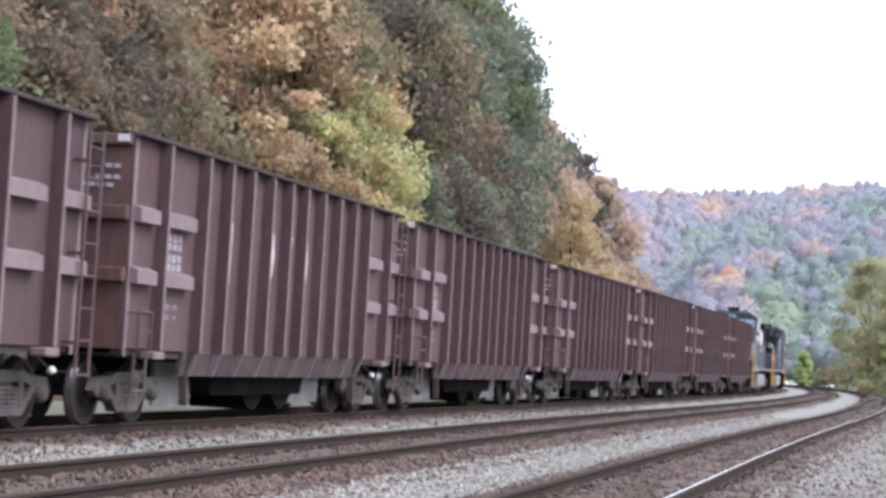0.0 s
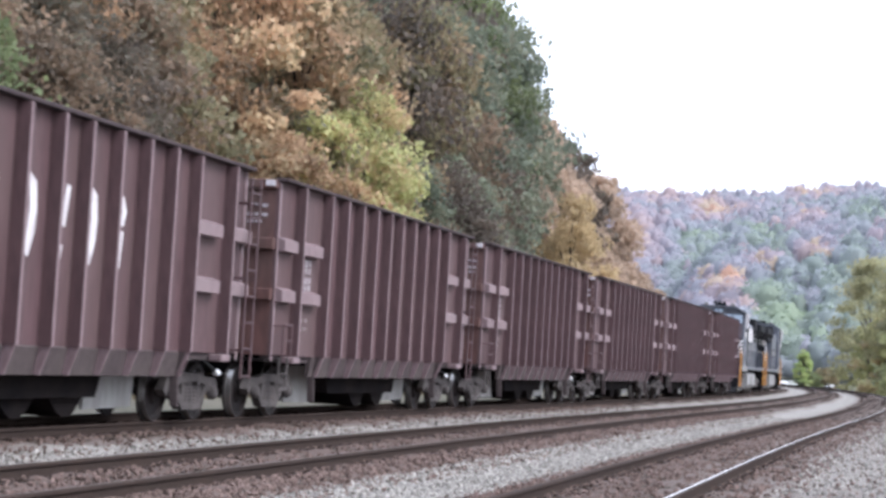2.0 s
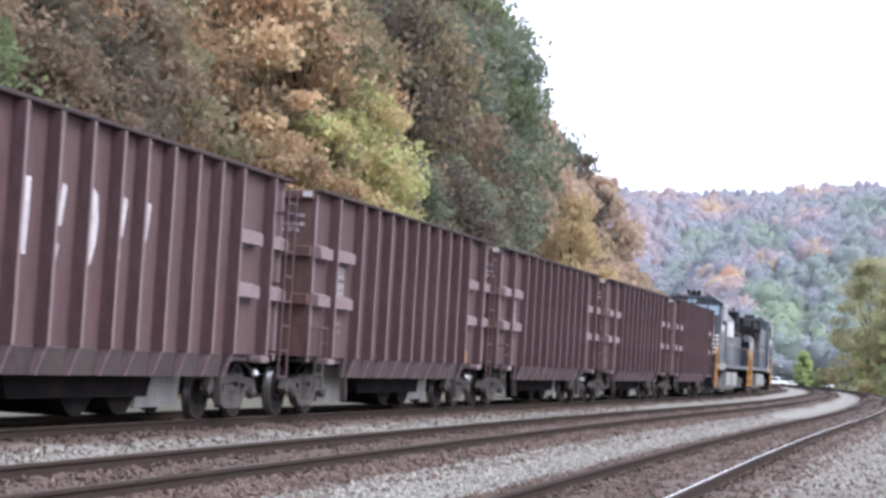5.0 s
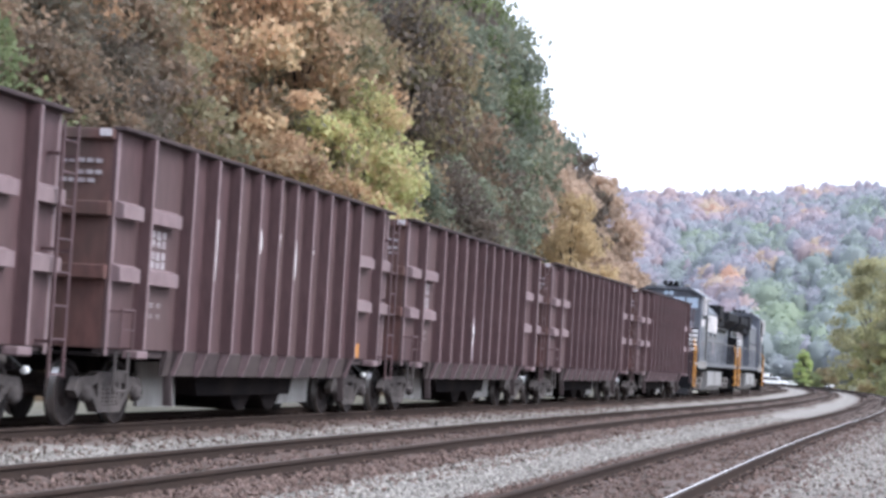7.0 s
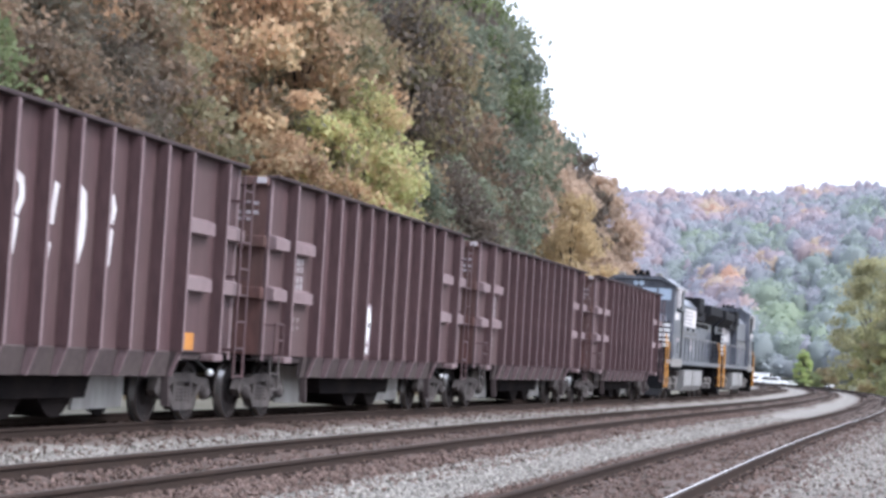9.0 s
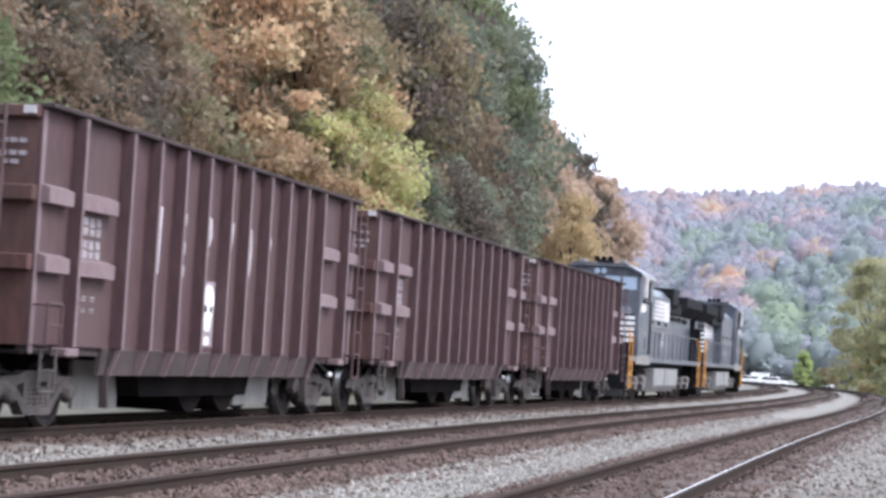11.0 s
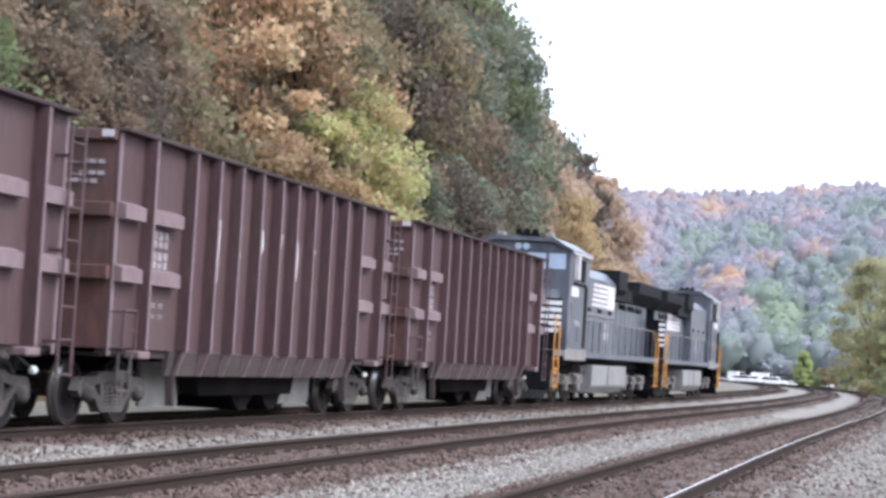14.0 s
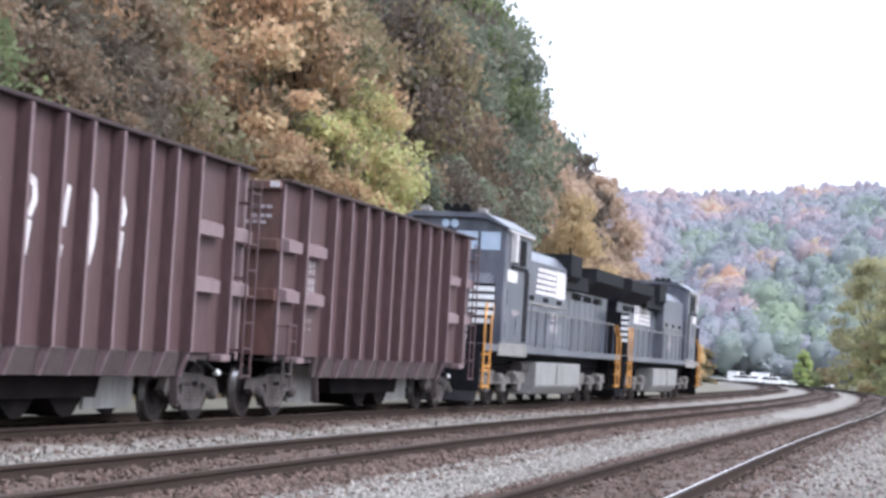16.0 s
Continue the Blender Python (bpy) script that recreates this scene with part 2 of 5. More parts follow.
TWIG = leaf_mat("grey_twigs", [(0.085, 0.072, 0.058), (0.120, 0.098, 0.080), (0.155, 0.118, 0.090), (0.105, 0.098, 0.072)])
UMBER = leaf_mat("umber_leaves", [(0.106, 0.086, 0.068), (0.182, 0.138, 0.099), (0.276, 0.186, 0.124), (0.212, 0.18, 0.126), (0.159, 0.156, 0.107)])
DUSK = leaf_mat("dark_olive_leaves", [(0.062, 0.058, 0.047), (0.098, 0.086, 0.063), (0.15, 0.112, 0.08), (0.102, 0.11, 0.075)])
HAZEL = leaf_mat("hazel_leaves", [(0.184, 0.184, 0.121), (0.27, 0.259, 0.154), (0.346, 0.335, 0.182), (0.292, 0.238, 0.16)])
FRESH = leaf_mat("fresh_green_leaves", [(0.288, 0.368, 0.163), (0.408, 0.494, 0.2), (0.504, 0.552, 0.25), (0.36, 0.425, 0.2)])
# pale violet-grey tones: distant haze is put into the leaf colours
FARWOOD = leaf_mat("far_wood_hazed_leaves", [(0.322, 0.386, 0.272), (0.308, 0.36, 0.293), (0.3, 0.342, 0.322), (0.329, 0.35, 0.38), (0.372, 0.357, 0.409), (0.423, 0.357, 0.394), (0.48, 0.378, 0.373), (0.516, 0.422, 0.337), (0.56, 0.393, 0.301), (0.574, 0.364, 0.272)], gain=1.15, chance=0.05)

# ---- mesh helpers ----


def mesh_of(name, bm, *mats):
    me = bpy.data.meshes.new(name)
    bm.normal_update()
    bm.to_mesh(me)
    bm.free()
    for m in mats:
        me.materials.append(m)
    return me


def part(name, bm, material, parent, label="", at=None):
    ob = new(name, bm if isinstance(bm, bpy.types.Mesh) else mesh_of(name, bm, material))
    ob.parent = parent
    if at is not None:
        ob.matrix_basis = at
    if label:
        tagged(ob, label)
    return ob


def box(bm, x0, x1, y0, y1, z0, z1, bevel=0.0, mi=0):
    vs = [bm.verts.new((x, y, z)) for x in (x0, x1) for y in (y0, y1) for z in (z0, z1)]
    quads = ((0, 1, 3, 2), (4, 6, 7, 5), (0, 4, 5, 1), (2, 3, 7, 6), (0, 2, 6, 4), (1, 5, 7, 3))
    fs = [bm.faces.new([vs[i] for i in f]) for f in quads]
    for f in fs:
        f.material_index = mi
    if bevel:
        es = list({e for f in fs for e in f.edges})
        bmesh.ops.bevel(bm, geom=es, offset=bevel, segments=1, affect="EDGES", profile=0.5)
    return vs


def prism(bm, pts, axis, a, b):
    """A closed outline drawn out from a to b along x, y or z."""
    def put(p, t):
        return {"x": (t, p[0], p[1]), "y": (p[0], t, p[1]), "z": (p[0], p[1], t)}[axis]
    lo = [bm.verts.new(put(p, a)) for p in pts]
    hi = [bm.verts.new(put(p, b)) for p in pts]
    n = len(pts)
    fs = [bm.faces.new(lo[::-1]), bm.faces.new(hi)]
    fs += [bm.faces.new((lo[i], lo[(i + 1) % n], hi[(i + 1) % n], hi[i])) for i in range(n)]
    bmesh.ops.recalc_face_normals(bm, faces=fs)


def rod(bm, a, b, r, seg=8, r2=None):
    a, b = Vector(a), Vector(b)
    q = (b - a).to_track_quat("Z", "Y").to_matrix()
    r2 = r if r2 is None else r2
    lo = [bm.verts.new(a + q @ Vector((r * math.cos(6.28319 * i / seg), r * math.sin(6.28319 * i / seg), 0))) for i in range(seg)]
    hi = [bm.verts.new(b + q @ Vector((r2 * math.cos(6.28319 * i / seg), r2 * math.sin(6.28319 * i / seg), 0))) for i in range(seg)]
    bm.faces.new(lo[::-1]), bm.faces.new(hi)
    for i in range(seg):
        bm.faces.new((lo[i], lo[(i + 1) % seg], hi[(i + 1) % seg], hi[i]))


def bent_rod(bm, pts, r, seg=6):
    for a, b in zip(pts, pts[1:]):
        rod(bm, a, b, r, seg)


def lathe(bm, prof, seg, axis="y", at=(0, 0, 0)):
    """Turns a profile of (place along the axis, radius) round that axis."""
    rings = []
    for u, r in prof:
        ring = []
        for i in range(seg):
            c, s = r * math.cos(2 * math.pi * i / seg), r * math.sin(2 * math.pi * i / seg)
            v = {"y": (c, u, s), "x": (u, c, s), "z": (c, s, u)}[axis]
            ring.append(bm.verts.new((v[0] + at[0], v[1] + at[1], v[2] + at[2])))
        rings.append(ring)
    fs = []
    for a, b in zip(rings, rings[1:]):
        fs += [bm.faces.new((a[i], a[(i + 1) % seg], b[(i + 1) % seg], b[i])) for i in range(seg)]
    fs += [bm.faces.new(rings[0][::-1]), bm.faces.new(rings[-1])]
    bmesh.ops.recalc_face_normals(bm, faces=fs)


def from_arrays(name, verts, faces, mats, tint=None, smooth=False):
    me = bpy.data.meshes.new(name)
    me.from_pydata(verts, [], faces)
    for m in mats:
        me.materials.append(m)
    if tint is not None:
        me.attributes.new("tint", "FLOAT", "POINT").data.foreach_set("value", np.asarray(tint, dtype=np.float32))
    if smooth:
        me.polygons.foreach_set("use_smooth", [True] * len(me.polygons))
    return me


def quads_mesh(name, centres, size, mats, tint, rng, aspect=0.65, droop=0.0):
    """Many small leaf sprays: bent pairs of faces turned at random."""
    n = len(centres)
    d = rng.normal(size=(n, 3))
    d[:, 2] -= droop
    d /= np.linalg.norm(d, axis=1)[:, None]
    e = rng.normal(size=(n, 3))
    e -= (e * d).sum(1)[:, None] * d
    e /= np.linalg.norm(e, axis=1)[:, None]
    nn = np.cross(d, e)
    s = size * rng.uniform(0.6, 1.4, n)[:, None]
    c = np.asarray(centres)
    v = np.empty((n, 4, 3))
    v[:, 0] = c - d * s * 0.5
    v[:, 1] = c + e * s * 0.5 * aspect + nn * s * 0.12
    v[:, 2] = c + d * s * 0.5
    v[:, 3] = c - e * s * 0.5 * aspect + nn * s * 0.12
    me = bpy.data.meshes.new(name)
    me.vertices.add(n * 4)
    me.vertices.foreach_set("co", v.reshape(-1))
    me.loops.add(n * 4)
    me.loops.foreach_set("vertex_index", np.arange(n * 4, dtype=np.int32))
    me.polygons.add(n)
    me.polygons.foreach_set("loop_start", np.arange(0, n * 4, 4, dtype=np.int32))
    for m in mats:
        me.materials.append(m)
    me.attributes.new("tint", "FLOAT", "POINT").data.foreach_set("value", np.repeat(np.asarray(tint, dtype=np.float32), 4))
    me.update(calc_edges=True)
    return me


def thing(name, m=None):
    ob = new(name)
    ob.empty_display_size = 0.2
    if m is not None:
        ob.matrix_basis = m
    return ob

# ---- ground, trackbed, hillside ----


def bed_z(o):
    """Height of the ballast, o metres to the right of the far track: high against the rails, lower between the tracks."""
    near = min(abs(o - t) for t in (OFF1, OFF2, OFF3))
    base = 0.0 if o < 6.2 else (Z3 if o > 7.6 else Z3 * (o - 6.2) / 1.4)
    if o < -1.5:
        z = -0.17 + (o + 1.5) * 0.22
    elif o > OFF3 + 1.3:
        z = -0.16 - min((o - OFF3 - 1.3) * 0.11, 0.21)
    elif near < 1.25:
        z = -0.16
    else:
        z = -0.16 - min((near - 1.25) / 0.65, 1) * 0.13
    return z + base


def build_ground():
    rng = np.random.default_rng(3)
    bm = bmesh.new()
    xs = [-3000, -900, -300, -120, -60, -20, 0, 30, 80, 200, 600, 3000]
    ys = [-800, -200, -60, 0, 40, 100, 200, 320, 500, 900, 2000, 4500]
    vs = [[bm.verts.new((x, y, -0.62)) for y in ys] for x in xs]
    for i in range(len(xs) - 1):
        for j in range(len(ys) - 1):
            bm.faces.new((vs[i][j], vs[i + 1][j], vs[i + 1][j + 1], vs[i][j + 1]))
    tagged(new("ground", mesh_of("ground", bm, M_GROUND)), "gravelly bare earth floor of the valley", "ground", kind="structure")
    # trackbed: cross-section swept along the line
    offs = np.concatenate([np.arange(-3.4, 13.0, 0.13), np.arange(13.0, 22.0, 0.6)])
    ss = np.concatenate([np.arange(-30, 12, 2.0), np.arange(12, 60, 0.3), np.arange(60, 130, 1.0), np.arange(130, 640, 4.0)])
    verts, rust = [], []
    for s in ss:
        for o in offs:
            near = min(abs(o - t) for t in (OFF1, OFF2, OFF3))
            z = bed_z(o)
            z += 0.025 * noise.noise((o * 1.7, s * 0.9, 0)) + 0.018 * rng.standard_normal()
            if o > 21:
                z = -0.7
            p = on(s, o, z)
            verts.append(p)
            w = near + 0.25 * noise.noise((o * 0.6, s * 0.35, 5)) + 0.15 * noise.noise((o * 3, s * 1.3, 9))
            r = min(max((1.68 - w) / 0.40, 0), 1)
            if o > OFF3:
                r = max(r * 0.85, 0.30 + 0.4 * min(max(noise.noise((o * 0.5, s * 0.12, 2)) * 2, 0), 1))
            rust.append(r)
    w = len(offs)
    faces = [(i * w + j, i * w + j + 1, (i + 1) * w + j + 1, (i + 1) * w + j) for i in range(len(ss) - 1) for j in range(w - 1)]
    me = from_arrays("ballast_bed", verts, faces, [M_BALLAST])
    me.attributes.new("rust", "FLOAT", "POINT").data.foreach_set("value", np.array(rust, dtype=np.float32))
    tagged(new("ballast_bed", me), "grey crushed-stone ballast stained brown along the rails", "ballast", kind="structure")


def build_verge():
    """A pale dry strip behind the far track and the wooded bank behind it."""
    for name, offs, mt, label in (
        ("verge", [(-3.3, -0.62), (-4.0, -0.45), (-5.5, -0.36), (-7.2, -0.30)], M_PALE, "pale dry grass verge at the foot of the bank"),
        ("bank", [(-7.0, -0.34), (-8.2, 0.2), (-10, 1.0), (-13, 2.6), (-17, 5.0), (-22, 8.0), (-30, 12.5), (-42, 18), (-60, 23)], M_LITTER, "steep wooded bank covered in brown leaf litter"),
    ):
        verts, ss = [], [*range(-30, 420, 3)]
        for s in ss:
            for o, z in offs:
                verts.append(on(s, o, z + (0.35 * noise.noise((s * 0.12, o * 0.2, 1)) if o < -8 else 0.04 * noise.noise((s, o, 1)))))
        w = len(offs)
        faces = [(i * w + j, (i + 1) * w + j, (i + 1) * w + j + 1, i * w + j + 1) for i in range(len(ss) - 1) for j in range(w - 1)]
        tagged(new(name, from_arrays(name, verts, faces, [mt], smooth=True)), label, name, kind="structure")


# rail outline (across, height) with the running surface at 0
RAIL_OUT = [(-0.036, -0.010), (-0.030, -0.001), (-0.006, 0.001), (0.028, 0.0), (0.036, -0.008), (0.036, -0.036), (0.010, -0.050), (0.009, -0.140), (0.076, -0.160), (0.076, -0.172), (-0.076, -0.172), (-0.076, -0.160), (-0.009, -0.140), (-0.010, -0.050), (-0.036, -0.036)]


def rail_mesh(off, z0, head):
    ss = [*np.arange(-30, 60, 1.5), *np.arange(60, 620, 3.0)]
    verts = []
    for s in ss:
        for o, z in RAIL_OUT:
            verts.append(on(s, off + o, z + z0))
    w = len(RAIL_OUT)
    faces, mi = [], []
    for i in range(len(ss) - 1):
        for j in range(w):
            faces.append((i * w + j, i * w + (j + 1) % w, (i + 1) * w + (j + 1) % w, (i + 1) * w + j))
            mi.append(1 if j == 1 else 0)
    me = from_arrays("rail", verts, faces, [M_RAIL, head])
    me.polygons.foreach_set("material_index", mi)
    return me


def build_tracks():
    bm = bmesh.new()
    box(bm, -1.3, 1.3, -0.115, 0.115, -0.18, 0.0, 0.012)
    tie_me = mesh_of("tie", bm, M_TIE)
    bm = bmesh.new()
    box(bm, -0.17, 0.17, -0.095, 0.095, 0.0, 0.018, 0.004)
    for x in (-0.105, 0.105):
        for y in (-0.06, 0.06):
            box(bm, x - 0.014, x + 0.014, y - 0.014, y + 0.014, 0.014, 0.035)
    plate_me = mesh_of("tie_plate", bm, M_RAIL)
    rng = random.Random(5)
    for off, z0, heads, label in (
        (OFF1, 0.0, (M_HEAD, M_HEAD), "far railway track under the passing train"),
        (OFF2, 0.0, (M_HEAD, M_HEAD), "rusty middle railway track on timber ties"),
        (OFF3, Z3, (M_RAIL, M_HEADB), "railway track with one polished rail, its sheen in the colour"),
    ):
        tr = tagged(thing("railway_track"), label, "railway track", "parallel railway tracks", "structure")
        part("rail", rail_mesh(off - 0.7525, z0, heads[0]), None, tr)
        part("rail", rail_mesh(off + 0.7525, z0, heads[1]), None, tr)
        far_v, far_f = [], []
        s = -28.0
        while s < 400:
            s += 0.52 + rng.uniform(-0.02, 0.02)
            m = Matrix.Translation(on(s, off + rng.uniform(-0.03, 0.03), z0 - 0.152 + rng.uniform(-0.012, 0.006))) @ Matrix.Rotation(heading(s) + rng.uniform(-0.012, 0.012), 4, "Z")
            if 9 < s < 75:
                t = part("tie", tie_me, None, tr, at=m)
                for x in (-0.7525, 0.7525):
                    part("tie_plate", plate_me, None, t, at=Matrix.Translation((x, 0, 0.0)))
            else:
                k = len(far_v)
                far_v += [m @ Vector((x, y, z)) for x in (-1.3, 1.3) for y in (-0.115, 0.115) for z in (-0.18, 0.0)]
                far_f += [tuple(k + i for i in f) for f in ((0, 1, 3, 2), (4, 6, 7, 5), (0, 4, 5, 1), (2, 3, 7, 6), (1, 5, 7, 3))]
        tagged(part("far_ties", from_arrays("far_ties", far_v, far_f, [M_TIE]), None, tr), kind="stuff")


def build_stones():
    rng = np.random.default_rng(11)
    base = np.array([(1, 0, 0), (-1, 0, 0), (0, 1, 0), (0, -1, 0), (0, 0, 1), (0, 0, -1), (0.6, 0.6, 0.6), (-0.6, -0.5, 0.65)], float)
    tri = [(0, 2, 6), (2, 4, 6), (4, 0, 6), (1, 3, 7), (3, 4, 7), (4, 1, 7), (2, 1, 4), (3, 0, 4), (0, 3, 5), (1, 2, 5), (2, 0, 5), (3, 1, 5)]
    for name, mt, zones, label in (
        ("loose_ballast", M_STONE, ((1.75, 2.95, 9000), (6.25, 7.25, 17000), (10.5, 13.3, 8000), (-1.9, -1.35, 600)), "loose pale crushed stones of the ballast"),
        ("stained_ballast", M_STONEB, ((2.95, 3.75, 3200), (3.95, 5.25, 3200), (5.45, 6.25, 7500), (7.25, 8.0, 4200), (8.25, 9.5, 4000), (9.75, 10.5, 2400), (10.5, 13.3, 2600), (0.9, 1.75, 3000)), "loose stones stained brown beside the rails"),
    ):
        V, F, k = [], [], 0
        for o0, o1, n in zones:
            for _ in range(n):
                s = 13 + 62 * rng.random() ** 1.9
                o = rng.uniform(o0 - 0.15, o1 + 0.15)
                r = rng.uniform(0.022, 0.045)
                rot = Euler(tuple(rng.uniform(0, 6.28, 3))).to_matrix()
                q = np.array(rot) @ (base * rng.uniform(0.7, 1.3, (8, 1)) * r * np.array([1.0, rng.uniform(0.6, 0.95), rng.uniform(0.5, 0.9)])).T
                c = np.array(on(s, o, bed_z(o) + r * 0.45))
                V.append(q.T + c)
                F += [(a + k, b + k, d + k) for a, b, d in tri]
                k += 8
        ob = new(name, from_arrays(name, np.concatenate(V).tolist(), F, [mt]))
        tagged(ob, label, "gravel", kind="stuff")


build_ground()
build_verge()
build_tracks()

# ---- the train ----
HALF = 7.2


def wheelset_mesh(r, gauge=0.72):
    bm = bmesh.new()
    rod(bm, (0, -0.95, 0), (0, 0.95, 0), 0.075, 10)
    for sg in (-1, 1):
        a = gauge * sg
        prof = [(a + sg * 0.10, 0.10), (a + sg * 0.10, 0.16), (a + sg * 0.045, r * 0.45), (a + sg * 0.05, r * 0.80), (a + sg * 0.085, r * 0.84), (a + sg * 0.085, r * 0.985), (a - sg * 0.01, r), (a - sg * 0.02, r + 0.03), (a - sg * 0.045, r + 0.03), (a - sg * 0.05, r * 0.82), (a - sg * 0.02, r * 0.45), (a - sg * 0.06, 0.15), (a - sg * 0.06, 0.10)]
        lathe(bm, prof, 28)
    me = mesh_of("wheelset", bm, M_WHEEL, M_TREAD)
    for p in me.polygons:
        c = p.center
        if abs(math.hypot(c.x, c.z) - r) < 0.02 and abs(p.normal.y) < 0.5:
            p.material_index = 1
    return me


WHEEL_R = 0.457


def bogie_frame_mesh(sg):
    """Cast side frame of a two-axle bogie with its openings, pedestal ends and spring group."""
    bm = bmesh.new()
    y0, y1 = (0.92, 1.06) if sg > 0 else (-1.06, -0.92)
    top = [(-1.22, 0.50), (-1.10, 0.68), (-0.62, 0.70), (-0.42, 0.76), (0.42, 0.76), (0.62, 0.70), (1.10, 0.68), (1.22, 0.50), (1.10, 0.40), (0.98, 0.56), (0.66, 0.56), (0.40, 0.62), (-0.40, 0.62), (-0.66, 0.56), (-0.98, 0.56), (-1.10, 0.40)]
    prism(bm, top, "y", y0, y1)
    low = [(-0.80, 0.56), (-0.66, 0.56), (-0.30, 0.29), (0.30, 0.29), (0.66, 0.56), (0.80, 0.56), (0.40, 0.19), (-0.40, 0.19)]
    prism(bm, low, "y", y0 - 0.005, y1 + 0.005)
    for x in (-0.36, 0.36):
        box(bm, x - 0.06, x + 0.06, y0 + 0.004, y1 - 0.004, 0.28, 0.63)
    yc = (y0 + y1) / 2
    for x in (-0.2, 0, 0.2):
        lathe(bm, [(0.30 + i * 0.028, 0.078 if i % 2 else 0.092) for i in range(10)], 10, "z", (x, yc, 0))
    for x in (-0.889, 0.889):
        box(bm, x - 0.15, x + 0.15, y0 - 0.01, y1 + 0.01, 0.46, 0.62, 0.02)
    return mesh_of("side_frame", bm, M_TRUCK)


def bearing_mesh(sg):
    bm = bmesh.new()
    a = sg * 1.04
    lathe(bm, [(a, 0.12), (a + sg * 0.05, 0.12), (a + sg * 0.10, 0.10), (a + sg * 0.13, 0.06)], 14)
    return mesh_of("bearing_cap", bm, M_TRUCK)


def rib_x(i):
    """Place of the i-th inner side post; the middle bay is a little narrower."""
    return -4.586 + 1.0348 * i - (0.1422 if i >= 5 else 0.0)


def build_wagon():
    """Rebuilt high-side coal gondola: ribbed sides, banded end panels, sloped underside, ladders and two bogies. It runs along +x."""
    w = thing("gondola_wagon")
    tagged(w, "brown ribbed steel coal gondola wagon with white markings on rails", "railway wagon", "wagons of the coal train")
    Y, ZB, ZT, N = 1.36, 1.09, 4.08, 0.05
    # tub: outer shell open above with an inner floor
    for sg in (-1, 1):
        bm = bmesh.new()
        box(bm, -HALF, HALF, sg * Y - N / 2, sg * Y + N / 2, ZB, ZT)
        part("side_sheet", bm, M_BODY, w)
    for sg in (-1, 1):
        bm = bmesh.new()
        box(bm, sg * (HALF - 0.03) - 0.03, sg * (HALF - 0.03) + 0.03, -Y + 0.03, Y - 0.03, ZB, ZT - 0.02)
        ew = part("end_wall", bm, M_BODY2, w, "reddish brown steel end wall")
        for z, h in ((2.12, 0.10), (2.98, 0.10), (ZT - 0.085, 0.075)):
            bm = bmesh.new()
            box(bm, sg * (HALF + 0.04) - 0.07, sg * (HALF + 0.04) + 0.07, -Y, Y, z - h, z + h, 0.015)
            part("cross_band", bm, M_BODY2, ew)
    bm = bmesh.new()
    box(bm, -HALF + 0.05, HALF - 0.05, -Y + 0.03, Y - 0.03, 1.25, 1.31)
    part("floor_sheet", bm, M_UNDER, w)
    # coal load sits low and is not seen; the rim
    for sg in (-1, 1):
        bm = bmesh.new()
        box(bm, -HALF - 0.03, HALF + 0.03, sg * (Y + 0.06) - 0.12, sg * (Y + 0.06) + 0.11, ZT - 0.035, ZT + 0.025, 0.012)
        part("top_chord", bm, M_CHORD, w)
    # side posts
    ribs = [-6.215] + [rib_x(i) for i in range(10)] + [6.215]
    bm = bmesh.new()
    prism(bm, [(-0.05, 0.0), (-0.04, 0.19), (0.04, 0.19), (0.05, 0.0)], "z", ZB, ZT - 0.05)
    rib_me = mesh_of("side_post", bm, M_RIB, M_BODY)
    # outer faces paler: wear, plus the light they catch put into the paint
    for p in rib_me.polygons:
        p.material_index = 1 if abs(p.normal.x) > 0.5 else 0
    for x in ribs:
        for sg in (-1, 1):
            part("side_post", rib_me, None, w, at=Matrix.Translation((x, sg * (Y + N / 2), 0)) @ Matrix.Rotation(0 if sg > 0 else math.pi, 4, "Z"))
    for x in (-HALF + 0.05, HALF - 0.05):
        for sg in (-1, 1):
            bm = bmesh.new()
            box(bm, x - 0.05, x + 0.05, min(sg * (Y + 0.02), sg * (Y + 0.045)), max(sg * (Y + 0.02), sg * (Y + 0.045)), ZB - 0.1, ZT - 0.05, 0.008)
            part("corner_post", bm, M_RIB, w)
    # bands across the two end bays of each side
    for x0, x1 in ((-HALF + 0.03, -6.42), (-6.15, -4.93), (4.65, 5.80), (6.28, HALF - 0.03)):
        for z in (2.12, 2.98):
            for sg in (-1, 1):
                bm = bmesh.new()
                prism(bm, [(sg * (Y + 0.025), z - 0.12), (sg * (Y + 0.17), z - 0.11), (sg * (Y + 0.17), z + 0.08), (sg * (Y + 0.025), z + 0.13)], "x", x0, x1)
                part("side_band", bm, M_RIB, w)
    # side sill, sloped skirt and its brackets
    bm = bmesh.new()
    for sg in (-1, 1):
        prism(bm, [(sg * (Y + 0.025), ZB), (sg * (Y + 0.04), ZB - 0.02), (sg * (Y - 0.02), 0.72), (sg * (Y - 0.08), 0.72), (sg * (Y - 0.06), ZB)], "x", -4.85, 4.85)
        box(bm, -HALF + 0.05, HALF - 0.05, sg * (Y - 0.1) - 0.07, sg * (Y - 0.1) + 0.07, ZB - 0.11, ZB - 0.004)
    part("skirt", bm, M_SILLD, w, "grimy dark sloping skirt under the side")
    bm = bmesh.new()
    prism(bm, [(0.03, ZB + 0.02), (0.19, ZB), (0.06, 0.72), (-0.02, 0.73)], "x", -0.022, 0.022)
    br_me = mesh_of("skirt_bracket", bm, M_RIB)
